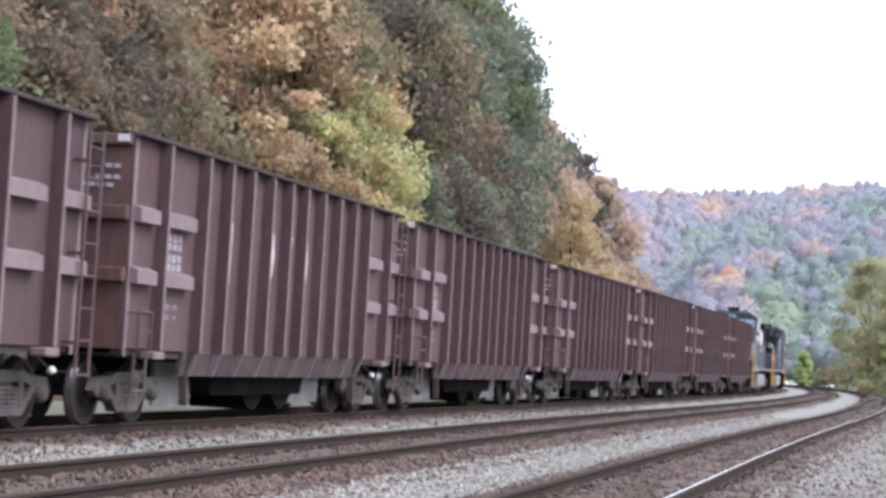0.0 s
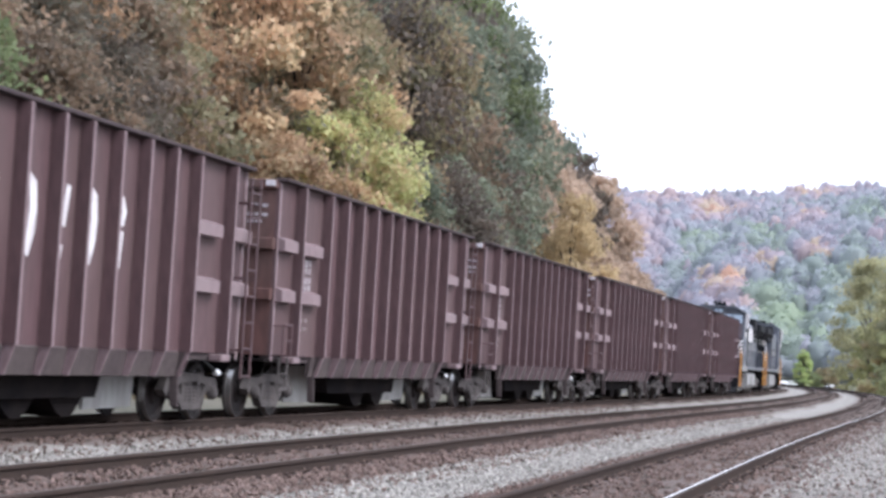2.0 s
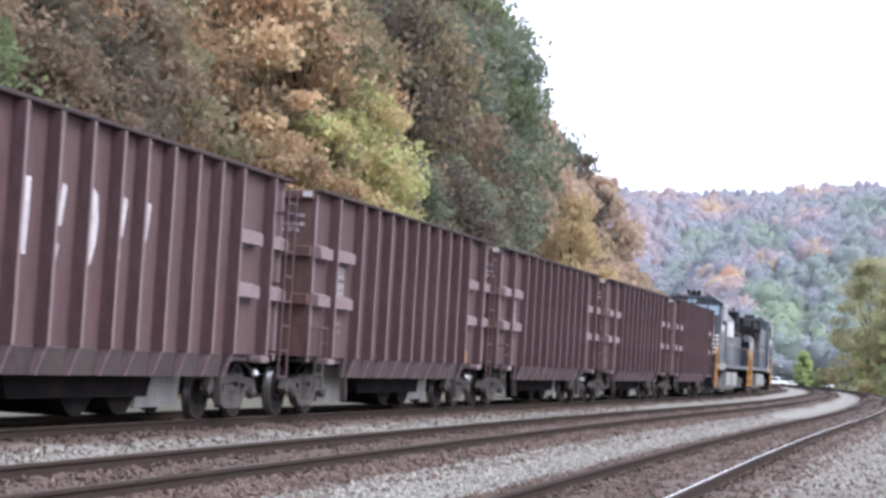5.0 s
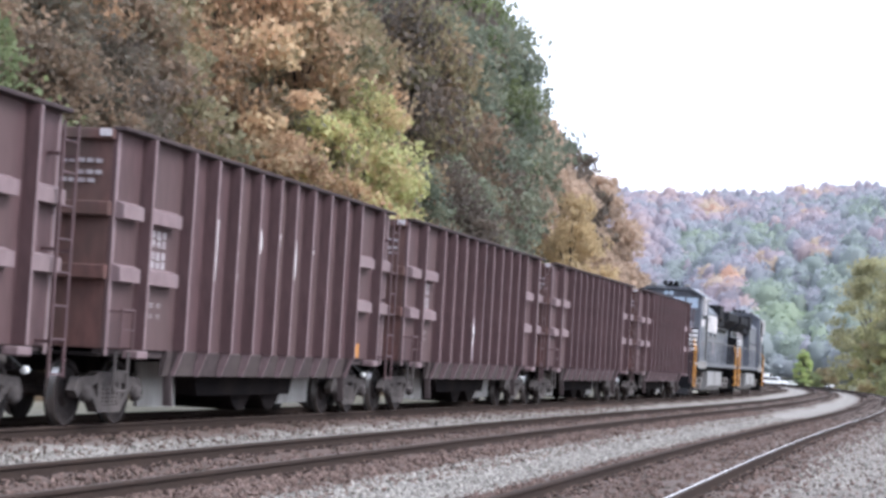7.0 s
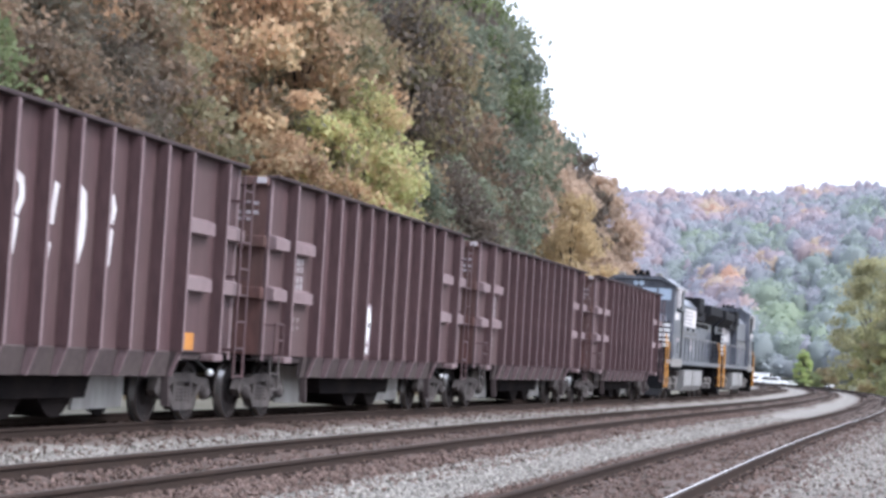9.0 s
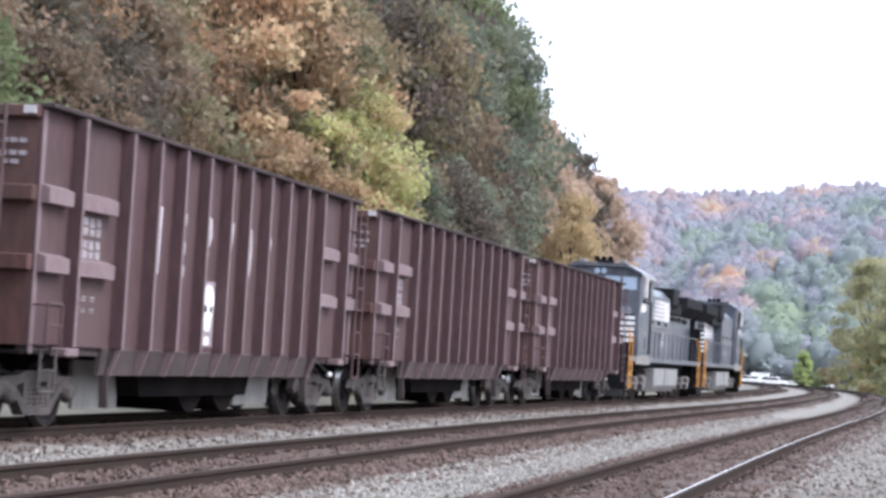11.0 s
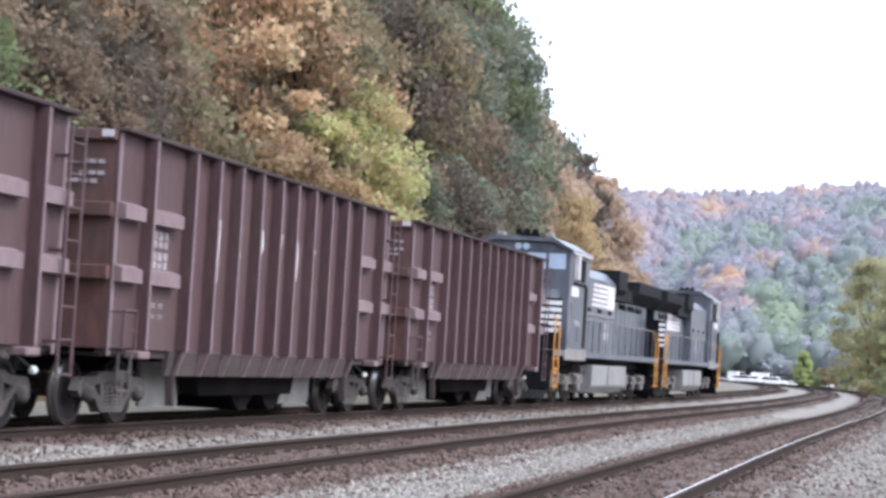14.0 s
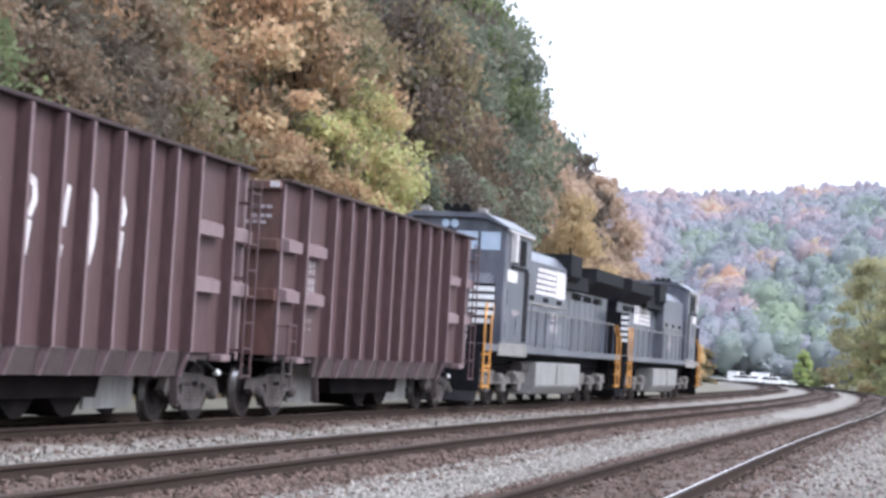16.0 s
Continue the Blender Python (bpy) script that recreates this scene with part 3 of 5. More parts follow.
    for x in ribs[1:-1]:
        for sg in (-1, 1):
            part("skirt_bracket", br_me, None, w, at=Matrix.Translation((x, sg * Y, 0)) @ Matrix.Rotation(0 if sg > 0 else math.pi, 4, "Z"))
    # the end sheets of the hopper come down beside the outermost posts, and a pad hangs under each end bay
    bm = bmesh.new()
    prism(bm, [(0.02, ZB), (0.14, ZB), (0.02, 0.78), (0.05, 0.28), (-0.07, 0.28), (-0.10, 0.78)], "x", -0.03, 0.03)
    sheet_me = mesh_of("hopper_edge", bm, M_SILLD)
    bm = bmesh.new()
    box(bm, -0.20, 0.20, -0.05, 0.20, ZB - 0.13, ZB - 0.015, 0.02)
    pad_me = mesh_of("jacking_pad", bm, M_RIB)
    for sg in (-1, 1):
        for x in (ribs[1], ribs[-2]):
            part("hopper_edge", sheet_me, None, w, at=Matrix.Translation((x, sg * Y, 0)) @ Matrix.Rotation(0 if sg > 0 else math.pi, 4, "Z"))
        for x in (ribs[0], ribs[-1]):
            part("jacking_pad", pad_me, None, w, at=Matrix.Translation((x, sg * Y, 0)) @ Matrix.Rotation(0 if sg > 0 else math.pi, 4, "Z"))
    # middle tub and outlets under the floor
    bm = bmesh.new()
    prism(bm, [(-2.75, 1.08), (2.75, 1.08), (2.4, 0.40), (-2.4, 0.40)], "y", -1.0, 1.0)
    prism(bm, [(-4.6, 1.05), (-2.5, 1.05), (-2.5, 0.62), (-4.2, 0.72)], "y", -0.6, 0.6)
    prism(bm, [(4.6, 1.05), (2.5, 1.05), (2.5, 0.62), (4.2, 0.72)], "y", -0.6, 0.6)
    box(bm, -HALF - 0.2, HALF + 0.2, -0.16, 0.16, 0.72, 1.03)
    part("underbody", bm, M_UNDER, w, "black dirty underbody and centre sill, shade in its colour")
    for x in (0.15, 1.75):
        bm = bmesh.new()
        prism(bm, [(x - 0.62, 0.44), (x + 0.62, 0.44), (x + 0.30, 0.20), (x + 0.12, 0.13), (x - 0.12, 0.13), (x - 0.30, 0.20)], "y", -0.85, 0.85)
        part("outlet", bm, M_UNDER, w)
    for x in (-1, 1):
        for sg in (-1, 1):
            bm = bmesh.new()
            a, b = (2.50, 4.10) if x < 0 else (2.90, 4.72)
            prism(bm, [(x * a, 0.90), (x * b, 0.90), (x * (b - 0.08), 0.22), (x * (a - 0.10), 0.20)], "y", sg * 0.62 - 0.03, sg * 0.62 + 0.03)
            part("slope_plate", bm, M_PLATE, w, "pale grey slope plate")
    # ladders at the right-hand corners, grab irons at the left-hand ones
    for sg, x in ((-1, 1), (1, -1)):
        lad = bmesh.new()
        yy = sg * (Y + 0.23)
        xa, xb = x * (HALF + 0.10), x * (HALF - 0.34)
        for xx in (xa, xb):
            box(lad, xx - 0.03, xx + 0.03, yy - 0.012, yy + 0.012, 0.70, 3.92)
        for z in (0.74, 1.18, 1.60, 2.02, 2.44, 2.86, 3.28, 3.68):
            rod(lad, (min(xa, xb), yy, z), (max(xa, xb), yy, z), 0.016, 6)
        for z in (1.15, 2.3, 3.5):
            for xx in (xa, xb):
                box(lad, xx - 0.02, xx + 0.02, min(yy, sg * Y), max(yy, sg * Y), z - 0.02, z + 0.02)
        part("ladder", lad, M_BODY, w, "steel side ladder")
        x2 = -x
        xa, xb = x2 * (HALF - 0.05), x2 * (HALF - 0.50)
        irons = bmesh.new()
        bent_rod(irons, [(xa, yy, 1.08), (xa, yy, 1.62), (xb, yy, 1.62), (xb, yy, 1.08)], 0.02)
        grab = part("grab_iron", irons, M_BODY, w)
        bm = bmesh.new()
        rod(bm, (xa, yy, 1.35), (xb, yy, 1.35), 0.016, 6)
        part("rung", bm, M_BODY, grab)
        for xx in (xa, xb):
            for z in (1.10, 1.6):
                bm = bmesh.new()
                rod(bm, (xx, yy, z), (xx, sg * Y, z), 0.015, 6)
                part("standoff", bm, M_BODY, grab)
        steps = bmesh.new()
        bent_rod(steps, [(xa, yy - sg * 0.05, 1.06), (xa, yy - sg * 0.05, 0.52), (xb, yy - sg * 0.05, 0.52), (xb, yy - sg * 0.05, 1.06)], 0.022)
        rod(steps, (xa, yy - sg * 0.05, 0.78), (xb, yy - sg * 0.05, 0.78), 0.018, 6)
        part("stirrup_step", steps, M_TRUCK, w)
        # added knob at the hose end, white so as to carry a bright glint
        bm = bmesh.new()
        lathe(bm, [(-0.05, 0.02), (-0.03, 0.055), (0.03, 0.055), (0.05, 0.02)], 12, "x", (7.70, sg * 0.9, 0.76))
        part("hose_coupling", bm, M_CAR_WHITE, w, "small white hose coupling with a glint in its colour")
        bm = bmesh.new()
        rod(bm, (7.62, sg * 0.9, 0.78), (7.45, sg * 0.7, 0.99), 0.022, 6)
        part("brake_hose", bm, M_TYRE, w)
    # pale placard at the top corner
    bm = bmesh.new()
    box(bm, -HALF - 0.13, -HALF - 0.11, -Y + 0.02, -Y + 0.19, ZT - 0.12, ZT - 0.02, 0.004)
    part("end_placard", bm, M_MARK, w, "small white plate at the top corner")
    # couplers and end platforms
    for sg in (-1, 1):
        bm = bmesh.new()
        box(bm, min(sg * HALF, sg * 8.05), max(sg * HALF, sg * 8.05), -0.07, 0.07, 0.80, 0.95, 0.02)
        box(bm, min(sg * 7.86, sg * 8.075), max(sg * 7.86, sg * 8.075), -0.17, 0.12, 0.74, 1.0, 0.04)
        part("coupler", bm, M_TRUCK, w)
        bm = bmesh.new()
        box(bm, min(sg * (HALF - 1.25), sg * (HALF + 0.12)), max(sg * (HALF - 1.25), sg * (HALF + 0.12)), -Y + 0.02, Y - 0.02, 0.98, 1.024)
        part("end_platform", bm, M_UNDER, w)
    # bogies
    ws, br = wheelset_mesh(WHEEL_R), {s: bearing_mesh(s) for s in (-1, 1)}
    fr = {s: bogie_frame_mesh(s) for s in (-1, 1)}
    bm = bmesh.new()
    box(bm, -0.22, 0.22, -1.0, 1.0, 0.44, 0.70, 0.03)
    bol = mesh_of("bolster", bm, M_TRUCK)
    for cx in (-6.1, 6.1):
        m = Matrix.Translation((cx, 0, 0))
        part("bolster", bol, None, w, at=m)
        for s in (-1, 1):
            f = part("side_frame", fr[s], None, w, at=m)
            for dx in (-0.889, 0.889):
                part("bearing_cap", br[s], None, f, at=Matrix.Translation((dx, 0, WHEEL_R)))
        for dx in (-0.889, 0.889):
            part("wheelset", ws, None, w, at=Matrix.Translation((cx + dx, 0, WHEEL_R)))
    # white markings: bars of lettering on the left end bay
    for z0, z1, n, m in ((2.56, 2.80, 4, M_FADED), (2.26, 2.50, 4, M_FADED), (1.70, 1.76, 3, M_FADED), (1.55, 1.60, 3, M_FADED)):
        for i in range(n):
            x = -5.95 + i * 0.84 / n
            bm = bmesh.new()
            zm = z0 + (z1 - z0) * (0.5 if i % 2 else 0.42)
            box(bm, x, x + 0.15, -Y - 0.031, -Y - 0.027, z0, zm - 0.012)
            box(bm, x, x + 0.15, -Y - 0.031, -Y - 0.027, zm + 0.012, z1)
            part("reporting_mark", bm, m, w)
    for z, y0, y1, n in ((3.60, -1.2, -0.3, 7), (3.44, -1.2, -0.8, 3), (3.33, -1.1, -0.55, 4)):
        step = (y1 - y0) / n
        for i in range(n):
            bm = bmesh.new()
            box(bm, -HALF - 0.034, -HALF - 0.03, y0 + i * step, y0 + (i + 0.78) * step, z, z + 0.06)
            part("end_mark", bm, M_FADED, w)
    return w


def ribbon(bm, pts, wd, y):
    """A painted band of even width along a line on the side sheet."""
    n = len(pts)
    edge = []
    for i, p in enumerate(pts):
        a, c = Vector(pts[max(i - 1, 0)]), Vector(pts[min(i + 1, n - 1)])
        d = (c - a).normalized()
        edge.append((Vector(p), Vector((-d.y, d.x)) * wd / 2 * (0.7 if i in (0, n - 1) else 1)))
    out = [tuple(p + e) for p, e in edge] + [tuple(p - e) for p, e in reversed(edge)]
    prism(bm, out, "y", y - 0.003, y)


def stroke(x, z0, z1, kind):
    """The pieces of one tall white letter-like mark on a side panel."""
    y = -1.36 - 0.027
    h = z1 - z0
    lines = {
        0: [([(x, z0), (x + 0.03, z1)], 0.22)],
        1: [([(x, z0 + k * h), (x + 0.02, z0 + k * h + 0.17)], 0.20) for k in (0.0, 0.36, 0.80)],
        2: [([(x - 0.05, z0), (x + 0.06, z0 + 0.3 * h), (x + 0.10, z0 + 0.6 * h), (x + 0.06, z0 + 0.9 * h), (x - 0.10, z1)], 0.21)],
        3: [([(x - 0.02, z0 + 0.45 * h), (x + 0.10, z1)], 0.2), ([(x - 0.08, z0), (x - 0.02, z0 + 0.2 * h)], 0.12)],
        4: [([(x - 0.02, z0), (x + 0.05, z0 + 0.52 * h)], 0.15), ([(x + 0.02, z0 + 0.60 * h), (x + 0.10, z0 + 0.8 * h), (x + 0.0, z1)], 0.16)],
        5: [([(x - 0.10, z0), (x, z0 + 0.45 * h)], 0.20), ([(x - 0.02, z0 + 0.5 * h), (x + 0.12, z0 + 0.72 * h), (x + 0.08, z0 + 0.93 * h), (x - 0.10, z1)], 0.16)],
    }[kind]
    made = []
    for pts, wd in lines:
        bm = bmesh.new()
        ribbon(bm, pts, wd, y)
        made.append(bm)
    return made


def letters(w, kinds, m, z0=2.2, z1=3.16, first=1):
    for i, k in enumerate(kinds):
        if k < 0:
            continue
        x = rib_x(first + i) + 0.50
        for bm in stroke(x, z0, z1, k):
            part("side_letter", bm, m, w, "worn white stencilled lettering")

T_ROWS = [i * 0.5 for i in range(33)]


def lead(t):
    """Metres along the line by which the train has come back towards the camera."""
    return 4.802 * t - 0.02068 * t * t / 2


def ride(centre, half):
    """Rows for a vehicle whose two bogies, half metres either side of the centre, follow the line."""
    rows = []
    for t in T_ROWS:
        s = centre - lead(t)
        a, b = on(s - half), on(s + half)
        d = b - a
        rows.append((t, Matrix.Translation((a + b) / 2) @ Matrix.Rotation(math.atan2(d.y, d.x), 4, "Z")))
    return rows


def spin(place, r, sign=-1):
    rows = []
    for i in range(161):
        t = i * 0.1
        rows.append((t, Matrix.Translation(place) @ Matrix.Rotation(sign * lead(t) / r, 4, "Y")))
    return rows


GLINT0, PITCHM = 74.2498, 16.1401
# shifts along the line, wagon by wagon, set to fit the camera's view
WAGON_SHIFT = {0: 0.17, 1: 0.06, 2: 0.07, 3: 0.30}
wagon = build_wagon()
WAGONS = [wagon] + [copy_thing(wagon, pose(0, 0, 0)) for _ in range(6)]
LETTERS = [((0, 1, 2, 3, 2, 4), M_WHITE), ((0, 1, 2, 3, 2, 4), M_WHITE), ((0, 3, 2, 3, 3, -1), M_MARK), ((0, 1, 5, 3, 2, 4), M_WHITE), ((0, 1, 5, 3, 2, 4), M_MARK), ((0, 1, 5, 3, 2, 4), M_WHITE), ((-1, 3, -1, -1, -1, -1), M_FADED)]
for w, (kinds, m) in zip(WAGONS, LETTERS):
    letters(w, kinds, m)


def oval(cx, cz, rx, rz, y, taper=1.0, n=18):
    bm = bmesh.new()
    pts = []
    for i in range(n):
        a = 2 * math.pi * i / n
        zz = math.sin(a)
        pts.append((cx + rx * math.cos(a) * (1 if zz > 0 else 1 + (taper - 1) * -zz), cz + rz * zz))
    prism(bm, pts, "y", y - 0.003, y)
    return bm


# a pale painted patch on one wagon, an orange tag on another
G = WAGONS[4]
bm = bmesh.new()
box(bm, -1.40, -0.52, -1.392, -1.386, 1.18, 2.18, 0.0)
patch = part("painted_patch", bm, M_PATCH, G, "pale square of paint with white blots")
part("blot", oval(-0.80, 1.86, 0.25, 0.27, -1.393, 0.8), M_BRIGHT, patch)
bm = bmesh.new()
prism(bm, [(-1.02, 1.78), (-0.58, 1.78), (-0.70, 1.42), (-0.90, 1.42)], "y", -1.398, -1.394)
part("blot", bm, M_BRIGHT, patch)
for dx in (-0.11, 0.11):
    part("dark_spot", oval(-0.80 + dx, 1.76, 0.06, 0.06, -1.399), M_DARK, patch)
bm = bmesh.new()
box(bm, -0.90, -0.70, -1.397, -1.393, 1.21, 1.33)
part("blot", bm, M_BRIGHT, patch)
bm = bmesh.new()
box(bm, 5.05, 5.5, -1.395, -1.388, 1.12, 1.38)
part("orange_tag", bm, M_ORANGE, WAGONS[3], "faded orange painted square")

MOVES = []


def plate(w, name, x0, x1, y, z0, z1, m, sg, label="", lift=0.004):
    """A thin plate or pane on a side face."""
    bm = bmesh.new()
    box(bm, x0, x1, min(sg * y, sg * (y + lift)), max(sg * y, sg * (y + lift)), z0, z1)
    return part(name, bm, m, w, label)


def build_loco(emblem):
    """Six-axle road diesel with a wide cab at +x, a long hood, radiator wings, walkways and handrails."""
    w = tagged(thing("diesel_locomotive"), "black and grey diesel locomotive with white stripes on rails", "locomotive", "locomotives of the coal train")
    bm = bmesh.new()
    box(bm, -10.45, 10.45, -1.48, 1.48, 1.40, 1.60, 0.02)
    box(bm, -10.0, 10.0, -0.8, 0.8, 1.12, 1.40)
    part("deck_frame", bm, M_LOCOD, w)
    for sg in (-1, 1):
        bm = bmesh.new()
        box(bm, -10.4, 10.4, sg * 1.492 - 0.012, sg * 1.492 + 0.012, 1.44, 1.62)
        part("side_sill", bm, M_LOCO, w)
        bm = bmesh.new()
        box(bm, 5.4, 8.9, sg * 1.505 - 0.015, sg * 1.505 + 0.015, 1.34, 1.66)
        part("cab_skirt", bm, M_SILL, w, "pale dusty skirt below the cab")
    # cab
    sec = [(-1.5, 1.605), (1.5, 1.605), (1.5, 4.60), (0.9, 4.82), (-0.9, 4.82), (-1.5, 4.60)]
    bm = bmesh.new()
    prism(bm, sec, "x", 5.35, 8.55)
    bmesh.ops.bevel(bm, geom=bm.edges[:], offset=0.03, segments=1, affect="EDGES")
    cabp = part("cab", bm, M_LOCO, w, "slate grey wide cab")
    bm = bmesh.new()
    prism(bm, [(-1.58, 4.60), (-0.95, 4.95), (0.95, 4.95), (1.58, 4.60), (1.58, 4.53), (1.5, 4.603), (0.9, 4.823), (-0.9, 4.823), (-1.5, 4.603), (-1.58, 4.53)], "x", 5.3, 8.72)
    part("roof", bm, M_LOCO, cabp, "grey cab roof")
    bm = bmesh.new()
    prism(bm, [(8.5, 1.605), (9.55, 1.605), (9.55, 2.75), (9.3, 3.10), (8.5, 3.45)], "y", -1.2, 1.2)
    bmesh.ops.bevel(bm, geom=bm.edges[:], offset=0.06, segments=2, affect="EDGES")
    part("nose", bm, M_LOCO, w)
    for sg in (-1, 1):
        plate(cabp, "side_window", 7.0, 7.7, 1.5, 3.72, 4.4, M_DARK, sg)
        plate(cabp, "side_window", 6.05, 6.85, 1.5, 3.72, 4.4, M_DARK, sg)
        # rubber-edged frame round each side window, a ledge under them and a white highlight strip above
        bm = bmesh.new()
        box(bm, 5.95, 7.82, min(sg * 1.5, sg * 1.56), max(sg * 1.5, sg * 1.56), 3.60, 3.68, 0.01)
        part("arm_rest", bm, M_LOCOD, cabp)
        # added strip, its white stands for the sky's highlight on the roof edge
        bm = bmesh.new()
        box(bm, 5.40, 8.50, min(sg * 1.5, sg * 1.60), max(sg * 1.5, sg * 1.60), 4.50, 4.55, 0.01)
        part("rain_strip", bm, M_WHITE, cabp, "white strip painting the sky highlight along the roof edge")
        for x0, x1, z0, z1 in ((6.35, 7.0, 1.9, 2.35), (7.25, 8.3, 1.78, 2.2), (7.4, 8.2, 2.65, 3.05)):
            plate(cabp, "access_panel", x0, x1, 1.5, z0, z1, M_LOCO, sg, lift=0.02)
        bm = bmesh.new()
        box(bm, 7.76, 7.98, min(sg * 1.5, sg * 1.62), max(sg * 1.5, sg * 1.66), 3.75, 4.48, 0.01)
        part("wind_deflector", bm, M_WHITE, cabp)
        plate(cabp, "door_seam", 5.55, 6.15, 1.5, 1.72, 3.6, M_LOCOD, sg)
        plate(w, "cab_number", 7.05, 8.25, 1.502, 3.25, 3.55, M_WHITE, sg, "white number bars", 0.006)
        for i in range(2):
            plate(w, "cab_lettering", 6.7 + i * 0.45, 7.05 + i * 0.45, 1.502, 2.42 - i * 0.04, 2.54, M_FADED, sg, "", 0.006)
        bm = bmesh.new()
        box(bm, 8.552, 8.575, min(sg * 0.16, sg * 1.02), max(sg * 0.16, sg * 0.74), 4.02, 4.48, 0.01)
        part("windshield", bm, M_GLASS, cabp, "windshield pane with the sky's reflection in its colour")
        bm = bmesh.new()
        box(bm, 8.552, 8.57, min(sg * 0.82, sg * 1.34), max(sg * 0.82, sg * 1.34), 4.02, 4.48, 0.01)
        part("windshield", bm, M_GLASS, cabp)
        # stripes on the front corner sheets and nose
        bm = bmesh.new()
        box(bm, 9.6, 9.63, min(sg * 0.86, sg * 1.5), max(sg * 0.86, sg * 1.5), 1.62, 3.12)
        st = part("corner_sheet", bm, M_LOCOD, w, "black corner sheet with white stripes")
        for i in range(5):
            bm = bmesh.new()
            z = 2.12 + i * 0.2
            box(bm, 9.634, 9.64, min(sg * 0.86, sg * 1.5), max(sg * 0.86, sg * 1.5), z, z + 0.125)
            part("white_stripe", bm, M_BRIGHT, st)
    for i in range(5):
        bm = bmesh.new()
        box(bm, 9.56, 9.568, -0.84, 0.84, 1.72 + i * 0.19, 1.83 + i * 0.19)
        part("white_stripe", bm, M_BRIGHT, w)
    # hood
    bm = bmesh.new()
    prism(bm, [(-1.32, 1.605), (1.32, 1.605), (1.32, 4.0), (1.0, 4.32), (-1.0, 4.32), (-1.32, 4.0)], "x", -0.75, 5.36)
    part("equipment_cabinet", bm, M_LOCO, w, "grey equipment cabinet behind the cab")
    bm = bmesh.new()
    prism(bm, [(-0.98, 1.605), (0.98, 1.605), (0.98, 3.85), (0.7, 4.12), (-0.7, 4.12), (-0.98, 3.85)], "x", -10.1, -0.74)
    part("long_hood", bm, M_LOCO, w, "grey long hood")
    bm = bmesh.new()
    prism(bm, [(-1.0, 4.325), (1.0, 4.325), (0.7, 4.44), (-0.7, 4.44)], "x", -0.7, 5.3)
    part("hood_roof", bm, M_LOCOD, w)
    for x in [*np.arange(-9.6, -0.9, 0.95)]:
        for sg in (-1, 1):
            plate(w, "hood_door", x, x + 0.88, 0.98, 1.72, 3.2, M_LOCO, sg, lift=0.03)
    for sg in (-1, 1):
        for x in (-8.9, -7.0, -5.1):
            for k in range(6):
                bm = bmesh.new()
                prism(bm, [(sg * 0.985, 3.24 + k * 0.035), (sg * 1.03, 3.235 + k * 0.035), (sg * 0.985, 3.262 + k * 0.035)], "x", x, x + 1.5)
                part("louvre", bm, M_LOCOD, w)
        bm = bmesh.new()
        box(bm, -0.7, 5.3, min(sg * 1.322, sg * 1.36), max(sg * 1.322, sg * 1.36), 2.80, 2.86, 0.008)
        part("cabinet_ledge", bm, M_SILL, w)
        for x in (-0.1, 1.9, 3.9):
            plate(w, "intake_grille", x, x + 0.7, 1.322, 2.92, 3.05, M_DARK, sg, lift=0.012)
    for x in [*np.arange(-0.6, 5.2, 0.98)]:
        for sg in (-1, 1):
            plate(w, "cabinet_door", x, x + 0.9, 1.32, 1.72, 2.75, M_LOCO, sg, lift=0.025)
    bm = bmesh.new()
    prism(bm, [(-1.42, 3.85), (-1.0, 3.45), (1.0, 3.45), (1.42, 3.85), (1.42, 4.5), (-1.42, 4.5)], "x", -2.7, -0.9)
    part("air_intake", bm, M_LOCOD, w, "black air intake box")
    bm = bmesh.new()
    prism(bm, [(-1.5, 3.9), (-1.0, 3.5), (1.0, 3.5), (1.5, 3.9), (1.5, 4.3), (-1.5, 4.3)], "x", -10.3, -4.9)
    part("radiator_wing", bm, M_LOCOD, w, "black overhanging radiator")
    for x in (-6.6, -8.0, -9.4):
        bm = bmesh.new()
        lathe(bm, [(4.30, 0.55), (4.38, 0.55), (4.38, 0.45), (4.33, 0.40)], 16, "z", (x, 0, 0))
        part("radiator_fan", bm, M_DARK, w)
    bm = bmesh.new()
    box(bm, -4.6, -3.5, -0.5, 0.5, 4.1, 4.6, 0.04)
    part("exhaust_stack", bm, M_LOCOD, w)
    # end of the long hood: number boards, stripes
    bm = bmesh.new()
    box(bm, -10.13, -10.1, -0.95, 0.95, 1.62, 3.9)
    rear = part("hood_end", bm, M_LOCOD, w, "black hood end")
    for sg in (-1, 1):
        bm = bmesh.new()
        box(bm, -10.14, -10.132, min(sg * 0.5, sg * 0.9), max(sg * 0.5, sg * 0.9), 3.55, 3.75)
        part("number_board", bm, M_FADED, rear)
        bm = bmesh.new()
        box(bm, -10.4, -10.37, min(sg * 0.85, sg * 1.46), max(sg * 0.85, sg * 1.46), 1.62, 3.1)
        st = part("corner_sheet", bm, M_LOCOD, w, "black corner sheet with white stripes")
        for i in range(5):
            bm = bmesh.new()
            z = 2.1 + i * 0.2
            box(bm, -10.41, -10.404, min(sg * 0.85, sg * 1.46), max(sg * 0.85, sg * 1.46), z, z + 0.11)
            part("white_stripe", bm, M_BRIGHT, st)
    # white emblem: slanted bars and a solid block, and a smaller mark below
    ex, ey, ez, el = emblem
    for sg in (-1, 1):
        for i in range(5):
            bm = bmesh.new()
            z = ez + i * 0.16
            prism(bm, [(ex + el - i * 0.05, z), (ex + el - i * 0.05, z + 0.10), (ex + el * 0.34, z + 0.11), (ex + el * 0.34, z)], "y", min(sg * ey, sg * (ey + 0.006)), max(sg * ey, sg * (ey + 0.006)))
